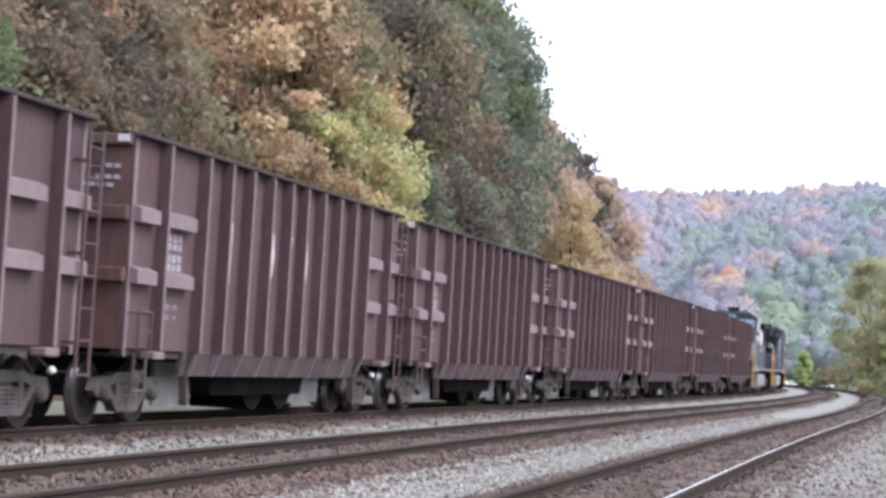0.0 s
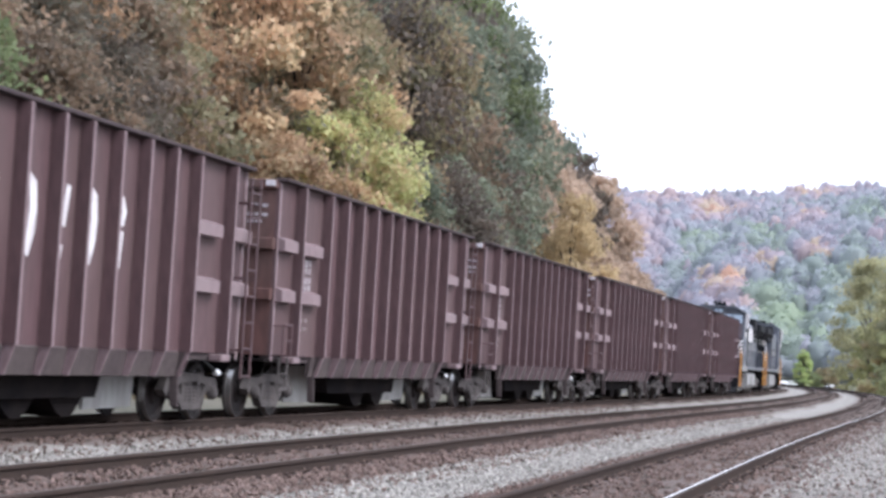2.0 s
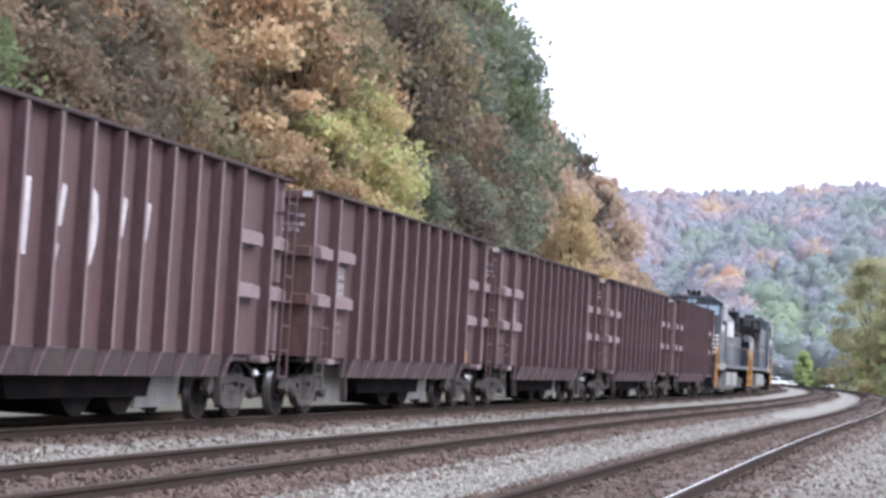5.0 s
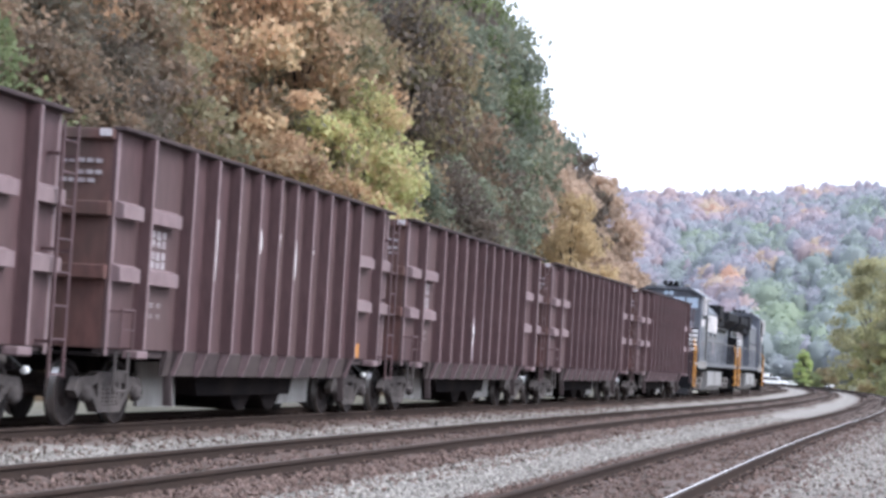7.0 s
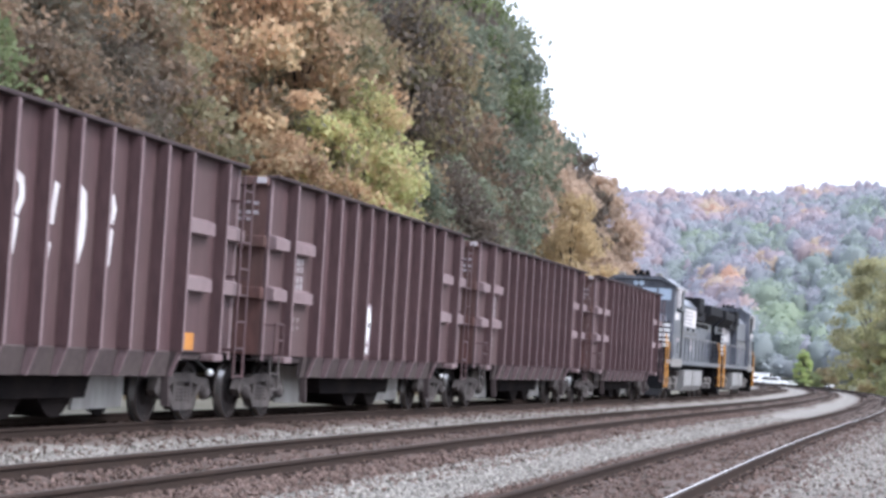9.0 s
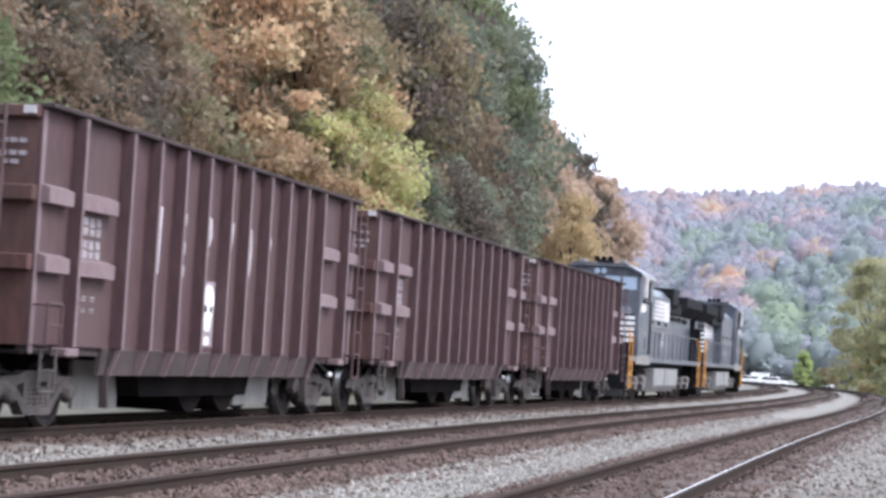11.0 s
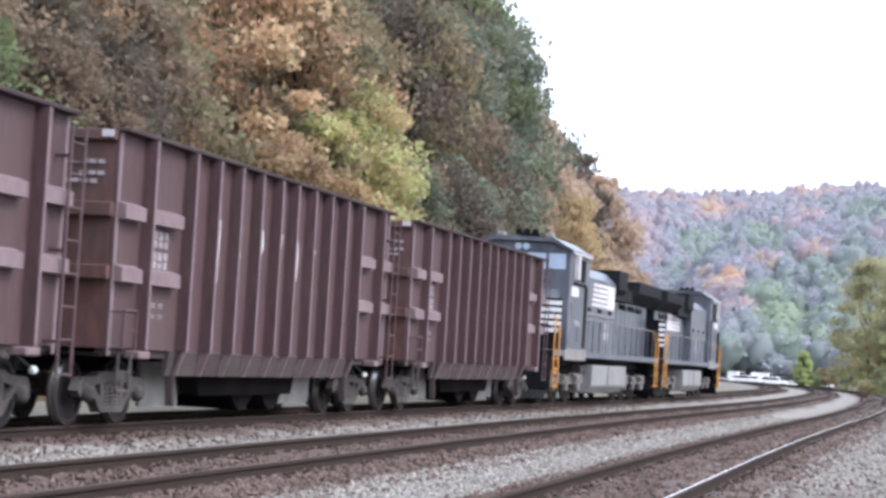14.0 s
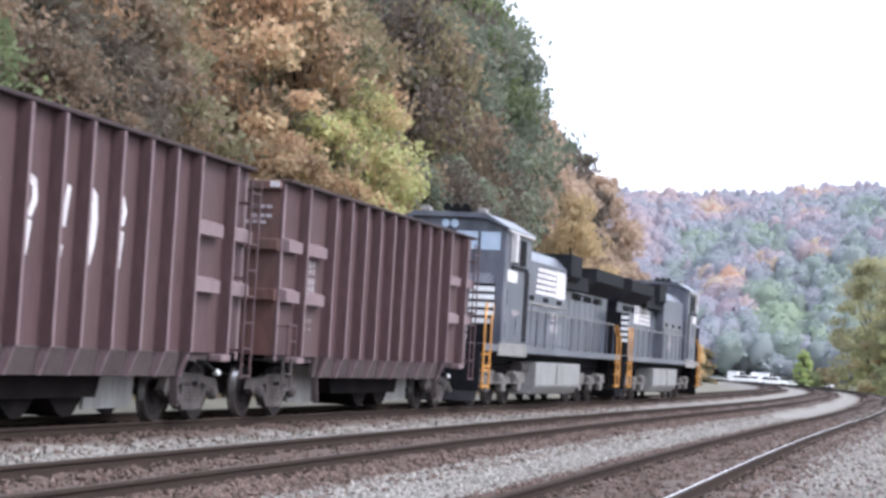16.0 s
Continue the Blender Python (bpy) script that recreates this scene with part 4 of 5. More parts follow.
            part("white_bar", bm, M_WHITE, w)
        plate(w, "white_block", ex, ex + el * 0.33, ey, ez - 0.02, ez + 0.76, M_WHITE, sg, "white emblem block", 0.006)
        for z in (2.42, 2.08):
            for k in range(4):
                plate(w, "white_mark", 0.5 + k * 0.26, 0.68 + k * 0.26, 1.35, z, z + 0.24, M_MARK, sg, "", 0.004)
    # handrails
    for sg in (-1, 1):
        y = sg * 1.44
        bm = bmesh.new()
        xs = [5.2 - 1.3 * i for i in range(12)]
        rod(bm, (xs[0], y, 2.62), (xs[-1], y, 2.62), 0.02, 6)
        part("handrail", bm, M_SILL, w, "pale walkway handrail")
        for x in xs:
            bm = bmesh.new()
            rod(bm, (x, y, 1.6), (x, y, 2.62), 0.02, 6)
            part("stanchion", bm, M_LOCO, w)
        for x, e in ((9.75, 1), (-9.6, -1)):
            bm = bmesh.new()
            for dx in (0, 0.7):
                xx = x + e * dx
                bent_rod(bm, [(xx, sg * 1.5, 0.50), (xx, sg * 1.5, 2.20), (xx - e * 0.45, sg * 1.42, 2.62)], 0.03)
            rod(bm, (x, sg * 1.5, 1.05), (x + e * 0.7, sg * 1.5, 1.05), 0.03, 6)
            part("step_rail", bm, M_YELLOW, w, "orange-yellow step handrail")
            for z in (0.55, 0.95, 1.35):
                bm = bmesh.new()
                box(bm, min(x, x + e * 0.7), max(x, x + e * 0.7), min(sg * 1.40, sg * 1.49), max(sg * 1.40, sg * 1.49), z - 0.02, z + 0.03)
                part("step_edge", bm, M_YELLOW, w)
            bm = bmesh.new()
            xa, xb = sorted((x, x + e * 0.6))
            for z in (0.5, 0.85, 1.2):
                box(bm, xa, xb, sg * 1.38 - 0.11, sg * 1.38 + 0.11, z - 0.02, z + 0.02)
            box(bm, xa, xb, sg * 1.24 - 0.015, sg * 1.24 + 0.015, 0.45, 1.4)
            part("step_well", bm, M_UNDER, w)
    for e in (-1, 1):
        bm = bmesh.new()
        x = e * 10.5
        box(bm, min(x, x + e * 0.08), max(x, x + e * 0.08), -1.45, 1.45, 0.45, 1.42, 0.02)
        prism(bm, [(x, 0.5), (x + e * 0.35, 0.18), (x + e * 0.28, 0.14), (x - e * 0.1, 0.42)], "y", -1.35, 1.35)
        part("pilot", bm, M_LOCOD, w, "black pilot plate and plough")
        bm = bmesh.new()
        box(bm, min(x, e * 11.1), max(x, e * 11.1), -0.08, 0.08, 0.80, 0.96)
        box(bm, min(e * 10.92, e * 11.14), max(e * 10.92, e * 11.14), -0.17, 0.13, 0.72, 1.02, 0.03)
        part("coupler", bm, M_TRUCK, w)
    # fuel tank with rounded lower edges
    bm = bmesh.new()
    prism(bm, [(-1.42, 1.22), (-1.42, 0.55), (-1.2, 0.30), (1.2, 0.30), (1.42, 0.55), (1.42, 1.22)], "x", -3.25, 3.45)
    bmesh.ops.bevel(bm, geom=bm.edges[:], offset=0.03, segments=1, affect="EDGES")
    tank = part("fuel_tank", bm, M_TANK, w, "pale grey dusty fuel tank")
    for sg in (-1, 1):
        plate(tank, "tank_seam", 0.48, 0.53, 1.42, 0.58, 1.2, M_TRUCK, sg, lift=0.012)
        bm = bmesh.new()
        rod(bm, (3.55, sg * 1.05, 1.05), (4.5, sg * 1.05, 1.05), 0.18, 14)
        part("air_reservoir", bm, M_TRUCK, w)
        bm = bmesh.new()
        box(bm, -4.9, -0.74, min(sg * 0.7, sg * 1.25), max(sg * 0.7, sg * 1.25), 3.5, 3.95)
        part("hood_duct", bm, M_LOCOD, w, "black duct along the hood top")
    # bell, horn and antenna on the roof
    bm = bmesh.new()
    for dy in (-0.25, 0.0, 0.25):
        lathe(bm, [(7.5, 0.03), (7.9, 0.05), (8.05, 0.11)], 10, "x", (0, dy, 5.12))
    box(bm, 7.45, 7.65, -0.3, 0.3, 4.94, 5.08)
    part("horn", bm, M_DARK, w)
    for y in (-0.75, 0.75):
        bm = bmesh.new()
        box(bm, 8.0, 8.35, y - 0.12, y + 0.12, 4.93, 5.10, 0.03)
        part("roof_beacon", bm, M_SILL, w)
    for y in (-0.12, 0.12):
        bm = bmesh.new()
        lathe(bm, [(8.56, 0.10), (8.62, 0.11), (8.63, 0.08)], 12, "x", (0, y, 4.66))
        part("headlight", bm, M_GLASS, cabp)
    # bogies
    ws = wheelset_mesh(0.53)
    for cx in (-6.55, 6.55):
        for sg in (-1, 1):
            bm = bmesh.new()
            y0, y1 = sorted((sg * 1.02, sg * 1.18))
            prism(bm, [(cx - 2.75, 0.66), (cx - 2.6, 0.92), (cx - 1.2, 0.95), (cx - 0.9, 0.78), (cx + 0.9, 0.78), (cx + 1.2, 0.95), (cx + 2.6, 0.92), (cx + 2.75, 0.66), (cx + 2.3, 0.60), (cx - 2.3, 0.60)], "y", y0, y1)
            sf = part("bogie_frame", bm, M_LTRUCK, w, "dusty grey bogie frame")
            for dx in (-1.97, 0.0, 1.97):
                bm = bmesh.new()
                box(bm, cx + dx - 0.2, cx + dx + 0.2, y0 - 0.02, y1 + 0.03, 0.38, 0.72, 0.04)
                for ex in (-0.3, 0.3):
                    lathe(bm, [(0.62 + i * 0.03, 0.085 if i % 2 else 0.1) for i in range(8)], 8, "z", (cx + dx + ex, (y0 + y1) / 2, 0))
                part("axle_box", bm, M_LTRUCK, sf)
            for dx in (-1.0, 1.0):
                bm = bmesh.new()
                rod(bm, (cx + dx - 0.25, sg * 1.25, 0.78), (cx + dx + 0.25, sg * 1.25, 0.78), 0.11, 10)
                part("brake_cylinder", bm, M_LTRUCK, sf)
        bm = bmesh.new()
        box(bm, cx - 2.2, cx + 2.2, -0.9, 0.9, 0.6, 1.1)
        part("bogie_bolster", bm, M_UNDER, w)
        for dx in (-1.97, 0.0, 1.97):
            part("wheelset", ws, None, w, at=Matrix.Translation((cx + dx, 0, 0.53)))
    return w


loco = build_loco((-0.6, 1.322, 3.12, 4.3))
loco_ahead = build_loco((-6.4, 1.014, 2.85, 4.2))
C1 = GLINT0 + 3 * PITCHM + 0.50
MOVES += [(loco, C1 + 11.15, 6.55, -1), (loco_ahead, C1 + 33.45, 6.55, 1)]



def motions():
    for w, k in zip(WAGONS, range(-3, 4)):
        walk(w, ride(GLINT0 + PITCHM * k - 7.9322 + WAGON_SHIFT.get(k, 0.0), 6.1))
        for c in w.children:
            if c.name.startswith("wheelset"):
                walk(c, spin(c.matrix_basis.translation.copy(), WHEEL_R))
    for ob, centre, half, face in MOVES:
        rows = ride(centre, half)
        if face < 0:
            rows = [(t, m @ Matrix.Rotation(math.pi, 4, "Z")) for t, m in rows]
        walk(ob, rows)
        for c in ob.children:
            if c.name.startswith("wheelset"):
                walk(c, spin(c.matrix_basis.translation.copy(), 0.53, -face))

# ---- woods ----


def crown_points(rng, height, spread, low, n, clumps):
    """Leaf places for one crown: uneven clumps round the limbs, fuller below the top, with gaps."""
    cs = []
    for i in range(clumps):
        u = rng.random() ** 0.8
        z = low + (height - low) * u
        r = spread * (1 - (abs(u - 0.35) / 0.72) ** 2.2) if u > 0.35 else spread * (0.72 + 0.28 * u / 0.35)
        r = max(r, 0.35) * math.sqrt(rng.uniform(0.15, 1.0))
        a = rng.uniform(0, 6.283)
        cs.append((r * math.cos(a), r * math.sin(a), z, rng.uniform(0.55, 1.15) * spread * 0.30, rng.random()))
    cs = np.array(cs)
    k = rng.integers(0, clumps, n)
    p = rng.normal(size=(n, 3))
    p /= np.linalg.norm(p, axis=1)[:, None]
    p *= (rng.random(n) ** 0.45)[:, None] * cs[k, 3][:, None] * np.array([1.15, 1.15, 0.72])
    tint = np.clip(cs[k, 4] * 0.8 + 0.1 + rng.normal(size=n) * 0.08, 0, 1)
    return cs[k, :3] + p, tint, cs


def trunk_mesh(rng, height, cs, r0):
    bm = bmesh.new()
    pts = [Vector((0, 0, -0.8))]
    for i in range(1, 7):
        f = i / 6
        pts.append(Vector((rng.normal() * 0.12 * f * 2, rng.normal() * 0.12 * f * 2, height * 0.92 * f)))
    for i in range(6):
        rod(bm, pts[i], pts[i + 1], r0 * (1 - i / 7), 8, r0 * (1 - (i + 1) / 7))
    for c in cs[:: max(1, len(cs) // 16)]:
        z = max(c[2] * 0.62, height * 0.12)
        f = min(z / (height * 0.92) * 6, 5.99)
        i = int(f)
        a = pts[i].lerp(pts[i + 1], f - i)
        b = Vector(c[:3])
        mid = a.lerp(b, 0.5) + Vector((0, 0, 0.3))
        r = r0 * 0.38
        rod(bm, a, mid, r, 6, r * 0.6)
        rod(bm, mid, b, r * 0.6, 5, r * 0.15)
        for _ in range(2):
            e = b + Vector(rng.normal(size=3)) * c[3] * 0.7
            rod(bm, mid.lerp(b, 0.6), e, r * 0.3, 4, r * 0.06)
    return mesh_of("trunk", bm, M_BARK)


def build_tree(seed, height, spread, low, n, clumps, size, leaf, label, name="tree", trunk_r=0.17):
    rng = np.random.default_rng(seed)
    t = tagged(thing(name), label, "tree", "trees on the bank")
    p, tint, cs = crown_points(rng, height, spread, low, n, clumps)
    part("trunk", trunk_mesh(rng, height, cs, trunk_r), None, t)
    part("crown", quads_mesh("crown", p, size, [leaf], tint, rng, droop=0.4), None, t)
    return t


KINDS = {
    "russet": (RUSSET, "tree in russet and orange autumn leaf on the bank"),
    "olive": (OLIVE, "tree in fading olive-brown leaf on the bank"),
    "lime": (LIME, "tree with bright yellow-green leaves on the bank"),
    "deep": (DEEP, "dark grey-green tree on the bank"),
    "green": (GREEN, "green leafy tree on the bank"),
    "gold": (GOLD, "golden yellow autumn tree on the bank"),
    "tawny": (TAWNY, "pale tawny half-bare tree on the bank"),
    "amber": (AMBER, "tree in bright amber autumn leaf on the bank"),
    "dusk": (DUSK, "dark olive-brown tree on the bank"),
    "umber": (UMBER, "tree in dull umber-brown autumn leaf on the bank"),
    "twig": (TWIG, "nearly bare grey-twigged tree on the bank"),
}
PROTO = {}


def tree(kind, s, off, height, seed=0, big=True):
    """Places one tree of a kind on the bank, at its height, from a few grown shapes."""
    key = (kind, seed % 3, big)
    if key not in PROTO:
        leaf, label = KINDS[kind]
        n = {"twig": 4200, "tawny": 5200}.get(kind, 8000 if big else 3800)
        PROTO[key] = [build_tree(100 + 7 * len(PROTO), 10.0, 3.3, 0.4, n, 80 if big else 55, 0.235 if big else 0.38, leaf, label), False]
    z = bank_z(off)
    f = height / 10.0
    m = Matrix.Translation(on(s, off, z - 0.1)) @ Matrix.Rotation(seed * 2.399, 4, "Z") @ Matrix.Diagonal((f ** 0.6, f ** 0.6, f, 1))
    ob, used = PROTO[key]
    if used:
        ob = copy_thing(ob, Matrix())
    PROTO[key][1] = True
    ob.matrix_basis = m
    return ob


BANK = [(-7.0, -0.34), (-8.2, 0.2), (-10, 1.0), (-13, 2.6), (-17, 5.0), (-22, 8.0), (-30, 12.5), (-42, 18), (-60, 23)]


def bank_z(off):
    for (a, za), (b, zb) in zip(BANK, BANK[1:]):
        if b <= off <= a:
            return za + (zb - za) * (off - a) / (b - a)
    return -0.4


def plant():
    rng = random.Random(21)
    i = 0
    # (from s, to s, off, step, heights, kinds)
    for s0, s1, off, step, hs, kinds, big in (
        (43, 44.5, -10.2, 2.2, (7.6, 8.0), ("green",), True),
        (47.5, 56, -9.8, 2.2, (6.8, 8.2), ("dusk", "twig", "umber", "dusk"), True),
        (55, 66, -8.9, 2.6, (4.6, 6.0), ("russet", "olive", "amber", "umber"), True),
        (66, 71, -9.4, 2.4, (6.0, 7.5), ("russet", "olive", "amber"), True),
        (48, 62, -12.8, 2.8, (8.5, 10), ("dusk", "umber", "dusk", "russet"), True),
        (62, 72, -12.8, 2.7, (9, 10.5), ("olive", "russet", "russet"), True),
        (70, 84, -12.6, 2.5, (11, 13.5), ("amber", "amber", "olive"), True),
        (56, 78, -16.8, 3.4, (9, 11), ("russet", "umber", "russet", "olive"), True),
        (76, 92, -16.8, 3.0, (11, 13.5), ("amber", "amber", "russet"), True),
        (60, 80, -21, 4.0, (10, 13), ("dusk", "olive", "umber"), False),
        (80, 98, -21, 4.2, (10, 13), ("amber", "tawny", "amber"), False),
        (81.5, 83, -12.0, 2.3, (12, 12.5), ("green",), True),
        (80, 92, -9.3, 2.7, (7.5, 9.5), ("twig", "deep", "umber", "twig"), True),
        (90, 102, -13.2, 2.4, (13.5, 16), ("umber", "deep", "twig", "olive"), True),
        (91, 98, -10.2, 2.6, (9, 11.5), ("twig", "deep", "umber"), True),
        (98, 112, -12.8, 2.8, (10, 13), ("deep", "deep", "twig", "deep"), True),
        (101, 119, -14.6, 3.0, (15, 18), ("deep", "twig", "deep", "green"), True),
        (119, 134, -14.6, 3.4, (11.5, 14.0), ("tawny", "deep", "tawny"), False),
        (92, 118, -19, 4.4, (17, 20), ("deep", "umber", "deep", "deep"), True),
        (116, 134, -19, 3.8, (17, 20), ("green", "green", "deep"), True),
        (132, 180, -15.5, 4.6, (11, 14), ("tawny", "tawny", "twig", "tawny"), False),
        (140, 200, -20, 5.2, (9, 12), ("tawny", "twig", "olive"), False),
        (150, 240, -12, 5.5, (5.5, 8), ("tawny",), False),
    ):
        s = s0
        while s < s1:
            i += 1
            tree(kinds[i % len(kinds)], s + rng.uniform(-0.8, 0.8), off + rng.uniform(-1.0, 1.0), rng.uniform(*hs), i, big)
            s += step * rng.uniform(0.8, 1.2)
    for j, (kind, s, off, h) in enumerate((("gold", 112.5, -7.9, 10.3), ("gold", 116, -8.2, 9.4), ("lime", 69.5, -9.4, 8.4), ("lime", 73.0, -9.0, 10.3), ("lime", 75.0, -8.7, 7.8), ("tawny", 136, -9.2, 8.0), ("tawny", 146, -9.4, 7.0))):
        ob = tree(kind, s, off, h, j, True)
        f = {"gold": 0.76, "lime": 0.9}.get(kind, 1)
        ob.matrix_basis = ob.matrix_basis @ Matrix.Diagonal((f, f, 1, 1))



plant()
# the bank falls away behind: bushes beyond the bend and trees beside the near track
for j, (x, y, h, sp, leaf, label, nm) in enumerate((
    (-4.0, 262, 17.0, 4.8, HAZEL, "tall olive-green tree beside the near track", "tree"),
    (0.3, 246, 16.5, 4.6, HAZEL, "broad tawny-green tree beside the near track", "tree"),
    (-1.7, 252, 9.0, 3.6, LIME, "yellow-green leafy tree beside the near track", "tree"),
    (1.4, 232, 9.5, 4.0, SAGE, "leafy green tree beside the near track", "tree"),
    (4.2, 240, 16.0, 4.6, HAZEL, "olive-green tree beside the near track", "tree"),
    (-5.1, 270, 8.5, 3.0, SAGE, "olive shrub at the edge of the trees", "shrub"),
    (7.6, 236, 14.0, 4.6, SAGE, "green tree beside the near track", "tree"),
    (4.5, 226, 7.0, 3.4, LIME, "yellow-green shrub beside the near track", "shrub"),
    (-13.1, 290, 5.4, 1.4, FRESH, "small bright green cone-shaped tree", "tree"),
    (-27.4, 262, 6.4, 3.2, GOLD, "golden bush beyond the bend", "shrub"),
    (-25.0, 268, 4.4, 2.0, OLIVE, "olive bush beyond the bend", "shrub"),
    (-12.6, 296, 2.4, 1.8, GREEN, "low green bush beside the lot", "shrub"),
    (-10.5, 300, 3.0, 2.0, OLIVE, "low olive bush beside the lot", "shrub"),
)):
    t = build_tree(500 + j, h, sp, 0.15, 9000 if y < 265 else 3600, 80 if y < 265 else 36, 0.38 if h > 6 else 0.30, leaf, label, nm)
    t.matrix_basis = Matrix.Translation((x, y, -0.62))

# ---- far wooded hills ----


def hill_z(phi, r):
    """Height of the valley's far side, by the angle left of north and the distance."""
    phi += 0.0076
    ridge = 71 + 3 * math.sin(phi * 9 + 0.6) - 55 * (phi - 0.04) + 2 * math.sin(phi * 47)
    f = min(max((r - 430) / 520, 0), 1)
    z = ridge * (f * f * (3 - 2 * f))
    g = min(max((0.130 - phi) / 0.040, 0), 1)
    spur = (29 + 190 * max(0.0926 - phi, 0)) * g * g * (3 - 2 * g)
    e = 1 - abs(r - 610) / 190
    if e > 0:
        z = max(z, spur * math.sin(e * 1.5708) + z * 0.15)
    return z - 0.6


# patches of tone on the far slopes, placed to fit the camera's view: bearing, slope upwards from the eye, their
# spreads, tone (0 green, 0.4 hazed grey-violet, 1 orange)
TONE_PATCHES = [
    (0.122, 0.071, 0.010, 0.007, 0.60), (0.093, 0.076, 0.007, 0.004, 0.70), (0.053, 0.087, 0.009, 0.003, 0.62),
    # this row is the spur's crest: its sunlit edge put into the tone
    (0.080, 0.0635, 0.010, 0.002, 0.80), (0.060, 0.069, 0.010, 0.0025, 0.72), (0.045, 0.0745, 0.009, 0.0025, 0.76),
    (0.018, 0.076, 0.018, 0.005, 0.22), (0.062, 0.062, 0.016, 0.004, 0.12), (0.098, 0.054, 0.010, 0.006, 0.17),
    (0.083, 0.040, 0.010, 0.003, 0.95), (0.043, 0.058, 0.010, 0.004, 0.78), (0.064, 0.050, 0.010, 0.003, 0.68),
    (0.042, 0.037, 0.009, 0.006, 0.70), (0.058, 0.0225, 0.013, 0.005, 0.05), (0.066, 0.036, 0.008, 0.004, 0.16),
    (0.135, 0.055, 0.012, 0.008, 0.64), (0.112, 0.030, 0.014, 0.008, 0.30), (0.088, 0.017, 0.012, 0.006, 0.14), (0.078, 0.028, 0.008, 0.004, 0.62),
]


def patch_tone(phi, up):
    """Tone of the woods at one place: the patches laid over the general hazed grey-violet and grey-green."""
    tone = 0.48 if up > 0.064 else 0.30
    for p, u, sp, su, t in TONE_PATCHES:
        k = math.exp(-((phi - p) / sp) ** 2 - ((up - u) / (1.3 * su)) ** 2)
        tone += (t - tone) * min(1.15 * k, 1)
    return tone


def build_hills():
    phis = [0.62 - i * 0.02 for i in range(70)]
    rs = [400 + 25 * i for i in range(30)]
    verts = [(-math.sin(p) * r, math.cos(p) * r, hill_z(p, r)) for p in phis for r in rs]
    w = len(rs)
    faces = [(i * w + j, i * w + j + 1, (i + 1) * w + j + 1, (i + 1) * w + j) for i in range(len(phis) - 1) for j in range(w - 1)]
    tagged(new("far_hill", from_arrays("far_hill", verts, faces, [M_FARHILL], smooth=True)), "wooded far side of the valley, its floor lightened for haze", "hill", kind="structure")
    rng = np.random.default_rng(9)
    V, F, T, P, PT = [], [], [], [], []
    bm = bmesh.new()
    bmesh.ops.create_icosphere(bm, subdivisions=2, radius=0.9)
    ROUGH = (np.array([v.co[:] for v in bm.verts]), np.array([[v.index for v in f.verts] for f in bm.faces]))
    bm.free()
    count = 0
    for _ in range(10000):
        phi = rng.uniform(-0.06, 0.22)
        r = 405 + 565 * rng.random() ** 0.75
        z = hill_z(phi, r)
        h, sp = rng.uniform(6, 11) + (4.5 * rng.random() ** 2 if r > 900 else 0), rng.uniform(2.2, 4.0)
        DOME, DOME_F = ROUGH
        x0, y0 = -math.sin(phi) * r, math.cos(phi) * r
        lump = 1 + 0.2 * rng.normal(size=len(DOME))
        v = DOME * lump[:, None] * np.array([sp, sp, h * 0.42]) + np.array([x0, y0, z + h * 0.55])
        V.append(v)
        F.append(DOME_F + count)
        count += len(DOME)
        tint = patch_tone(phi, (z + h * 0.6 - 1.3) / r) + 0.42 * noise.noise((x0 * 0.03, y0 * 0.013, 3)) + rng.normal() * 0.055 + (0.22 if rng.random() < 0.05 else 0)
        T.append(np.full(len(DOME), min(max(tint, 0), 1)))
        n = 60 if r < 500 else (30 if r < 650 else 15)
        a, u = rng.uniform(0, 6.283, n), rng.random(n)
        k = np.sqrt(np.clip(1 - u * u * 0.9, 0, 1)) * rng.uniform(0.6, 1.15, n)
        P.append(np.stack([x0 + sp * k * np.cos(a), y0 + sp * k * np.sin(a), z + h * 0.4 + h * 0.6 * u], 1))
        PT.append(np.full(n, min(max(tint, 0), 1)))
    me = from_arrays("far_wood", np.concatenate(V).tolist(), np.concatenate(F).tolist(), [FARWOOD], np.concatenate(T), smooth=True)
    tagged(new("far_wood", me), "mixed autumn woodland of many far trees, haze in its colours", "woodland", kind="stuff")
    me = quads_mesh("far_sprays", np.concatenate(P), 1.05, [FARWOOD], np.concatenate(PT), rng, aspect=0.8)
    tagged(new("far_sprays", me), "loose leafy sprays over the far woodland, haze in their colours", "woodland", kind="stuff")


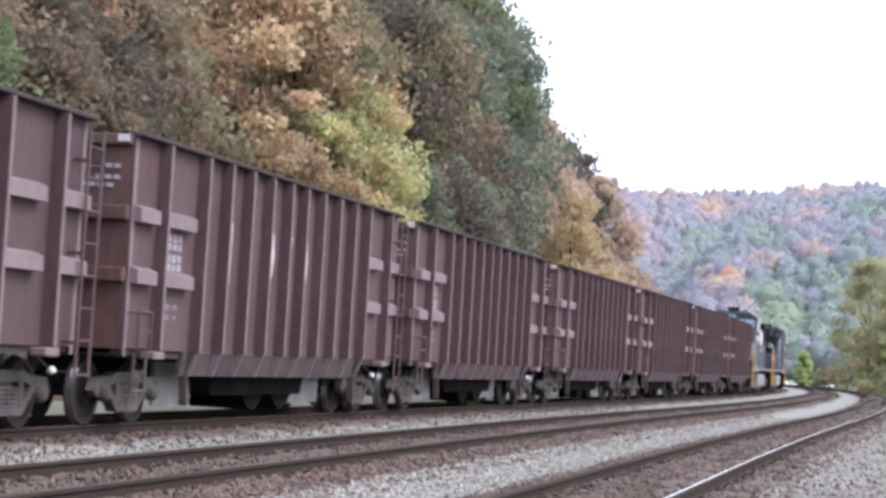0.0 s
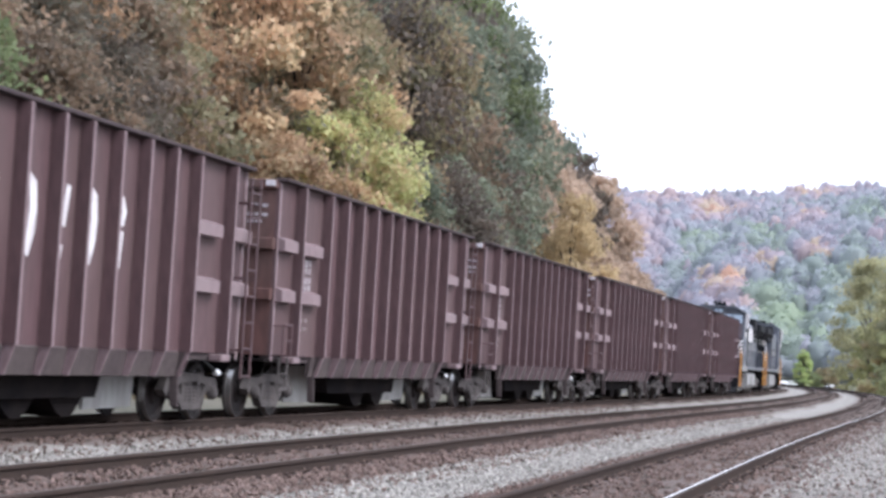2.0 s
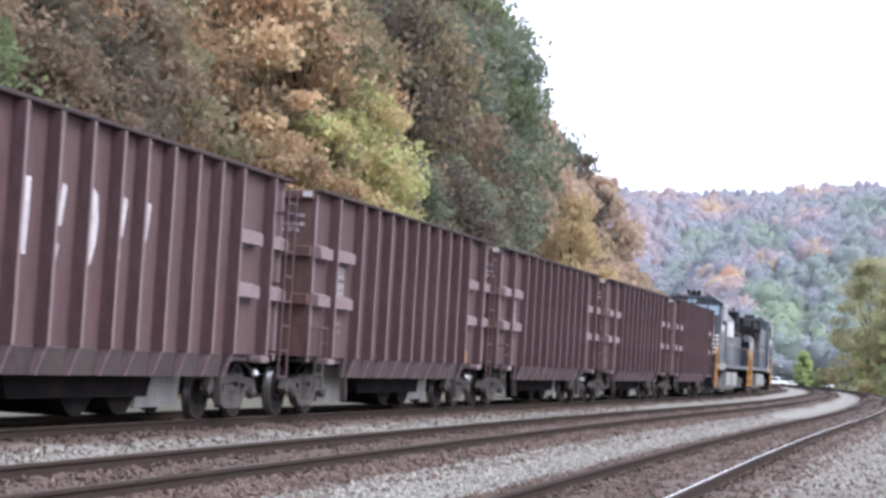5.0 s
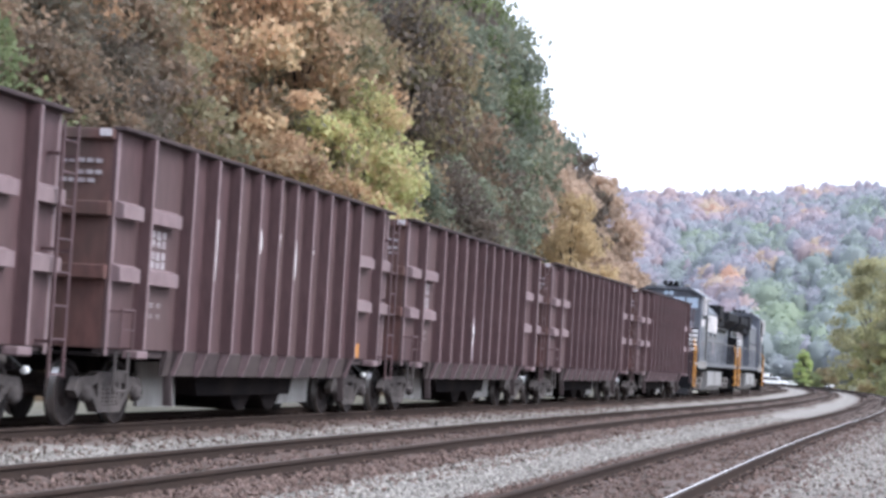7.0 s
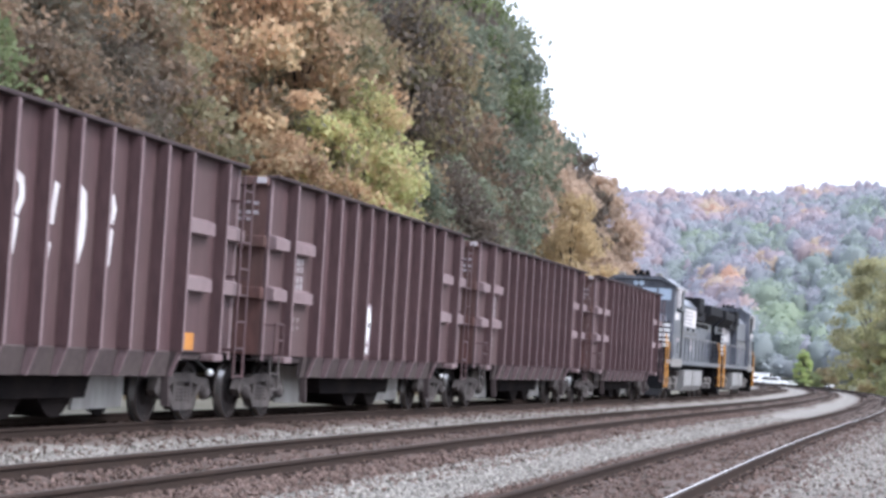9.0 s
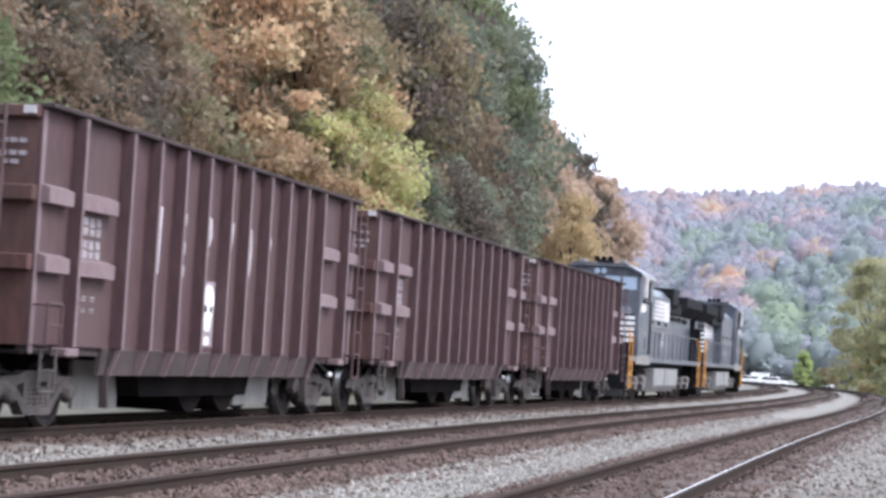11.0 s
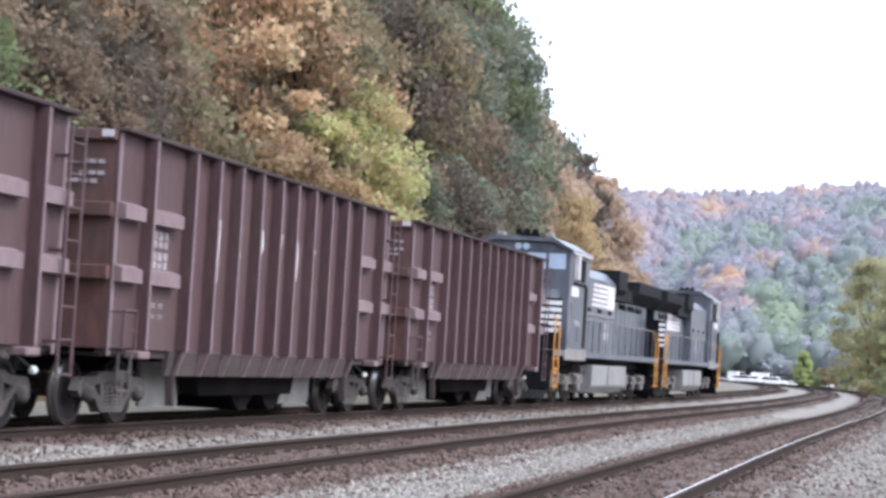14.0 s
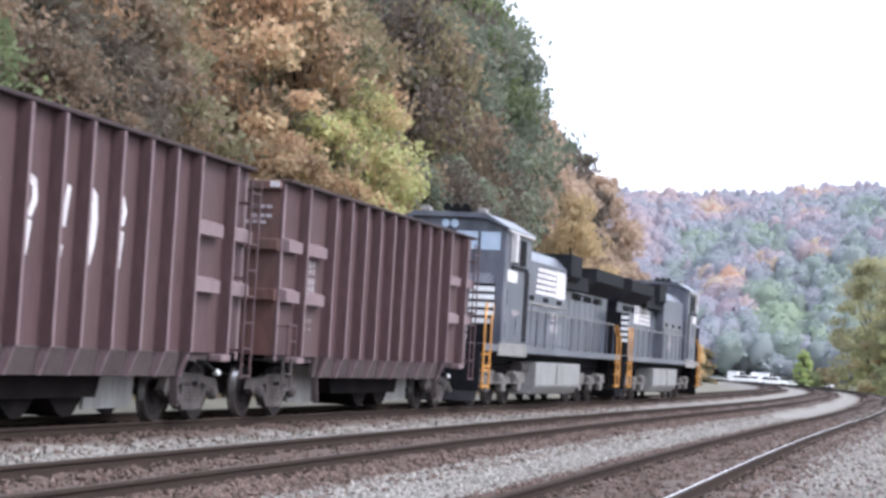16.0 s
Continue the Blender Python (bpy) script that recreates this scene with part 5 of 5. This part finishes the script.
build_hills()

# ---- the lot beyond the bend ----


def build_car(paint, label, van=False):
    c = tagged(thing("parked_car"), label, "car", "parked cars")
    bm = bmesh.new()
    top = 1.95 if van else 1.45
    prism(bm, [(-2.2, 0.35), (2.2, 0.35), (2.25, 0.75), (2.1, 0.92), (1.2, 1.0), (0.55, top), (-1.6 if not van else -2.1, top), (-2.15, 1.0), (-2.25, 0.7)], "y", -0.86, 0.86)
    bmesh.ops.bevel(bm, geom=bm.edges[:], offset=0.06, segments=2, affect="EDGES")
    body = part("body", bm, paint, c)
    for sg in (-1, 1):
        bm = bmesh.new()
        prism(bm, [(0.95, 1.02), (0.5, top - 0.1), (-1.5, top - 0.1), (-1.8, 1.02)], "y", sg * 0.862 - 0.006, sg * 0.862 + 0.006)
        part("window", bm, M_DARK, body)
        for x in (-1.35, 1.4):
            bm = bmesh.new()
            lathe(bm, [(sg * 0.68, 0.2), (sg * 0.68, 0.32), (sg * 0.87, 0.32), (sg * 0.88, 0.2)], 16, "y", (x, 0, 0.32))
            part("wheel", bm, M_TYRE, c)
    return c


CARS = [build_car(M_CAR_WHITE, "white car parked in the lot"), build_car(M_CAR_WHITE, "white van parked in the lot", True), build_car(M_CAR_BLUE, "silver car parked in the lot")]
for i, (k, x, y, rz) in enumerate(((0, -22.5, 306, 10), (1, -20.0, 318, 80), (2, -20.7, 330, 20), (0, -18.3, 304, 15), (1, -24.6, 322, 70), (2, -18.4, 316, 85), (1, -12.8, 318, 20), (0, -21.2, 312, 5), (1, -22.8, 336, 95), (0, -11.7, 308, 12))):
    m = Matrix.Translation((x, y, -0.62 + 0.02)) @ Matrix.Rotation(radians(rz), 4, "Z")
    if i < 3:
        CARS[k].matrix_basis = m
    else:
        copy_thing(CARS[k], m)
bm = bmesh.new()
box(bm, -40, -10, 298, 380, -0.64, -0.605)
tagged(new("parking_lot", mesh_of("parking_lot", bm, M_LOT)), "pale blue-grey paved parking lot beyond the bend", "pavement", kind="structure")

build_stones()

motions()
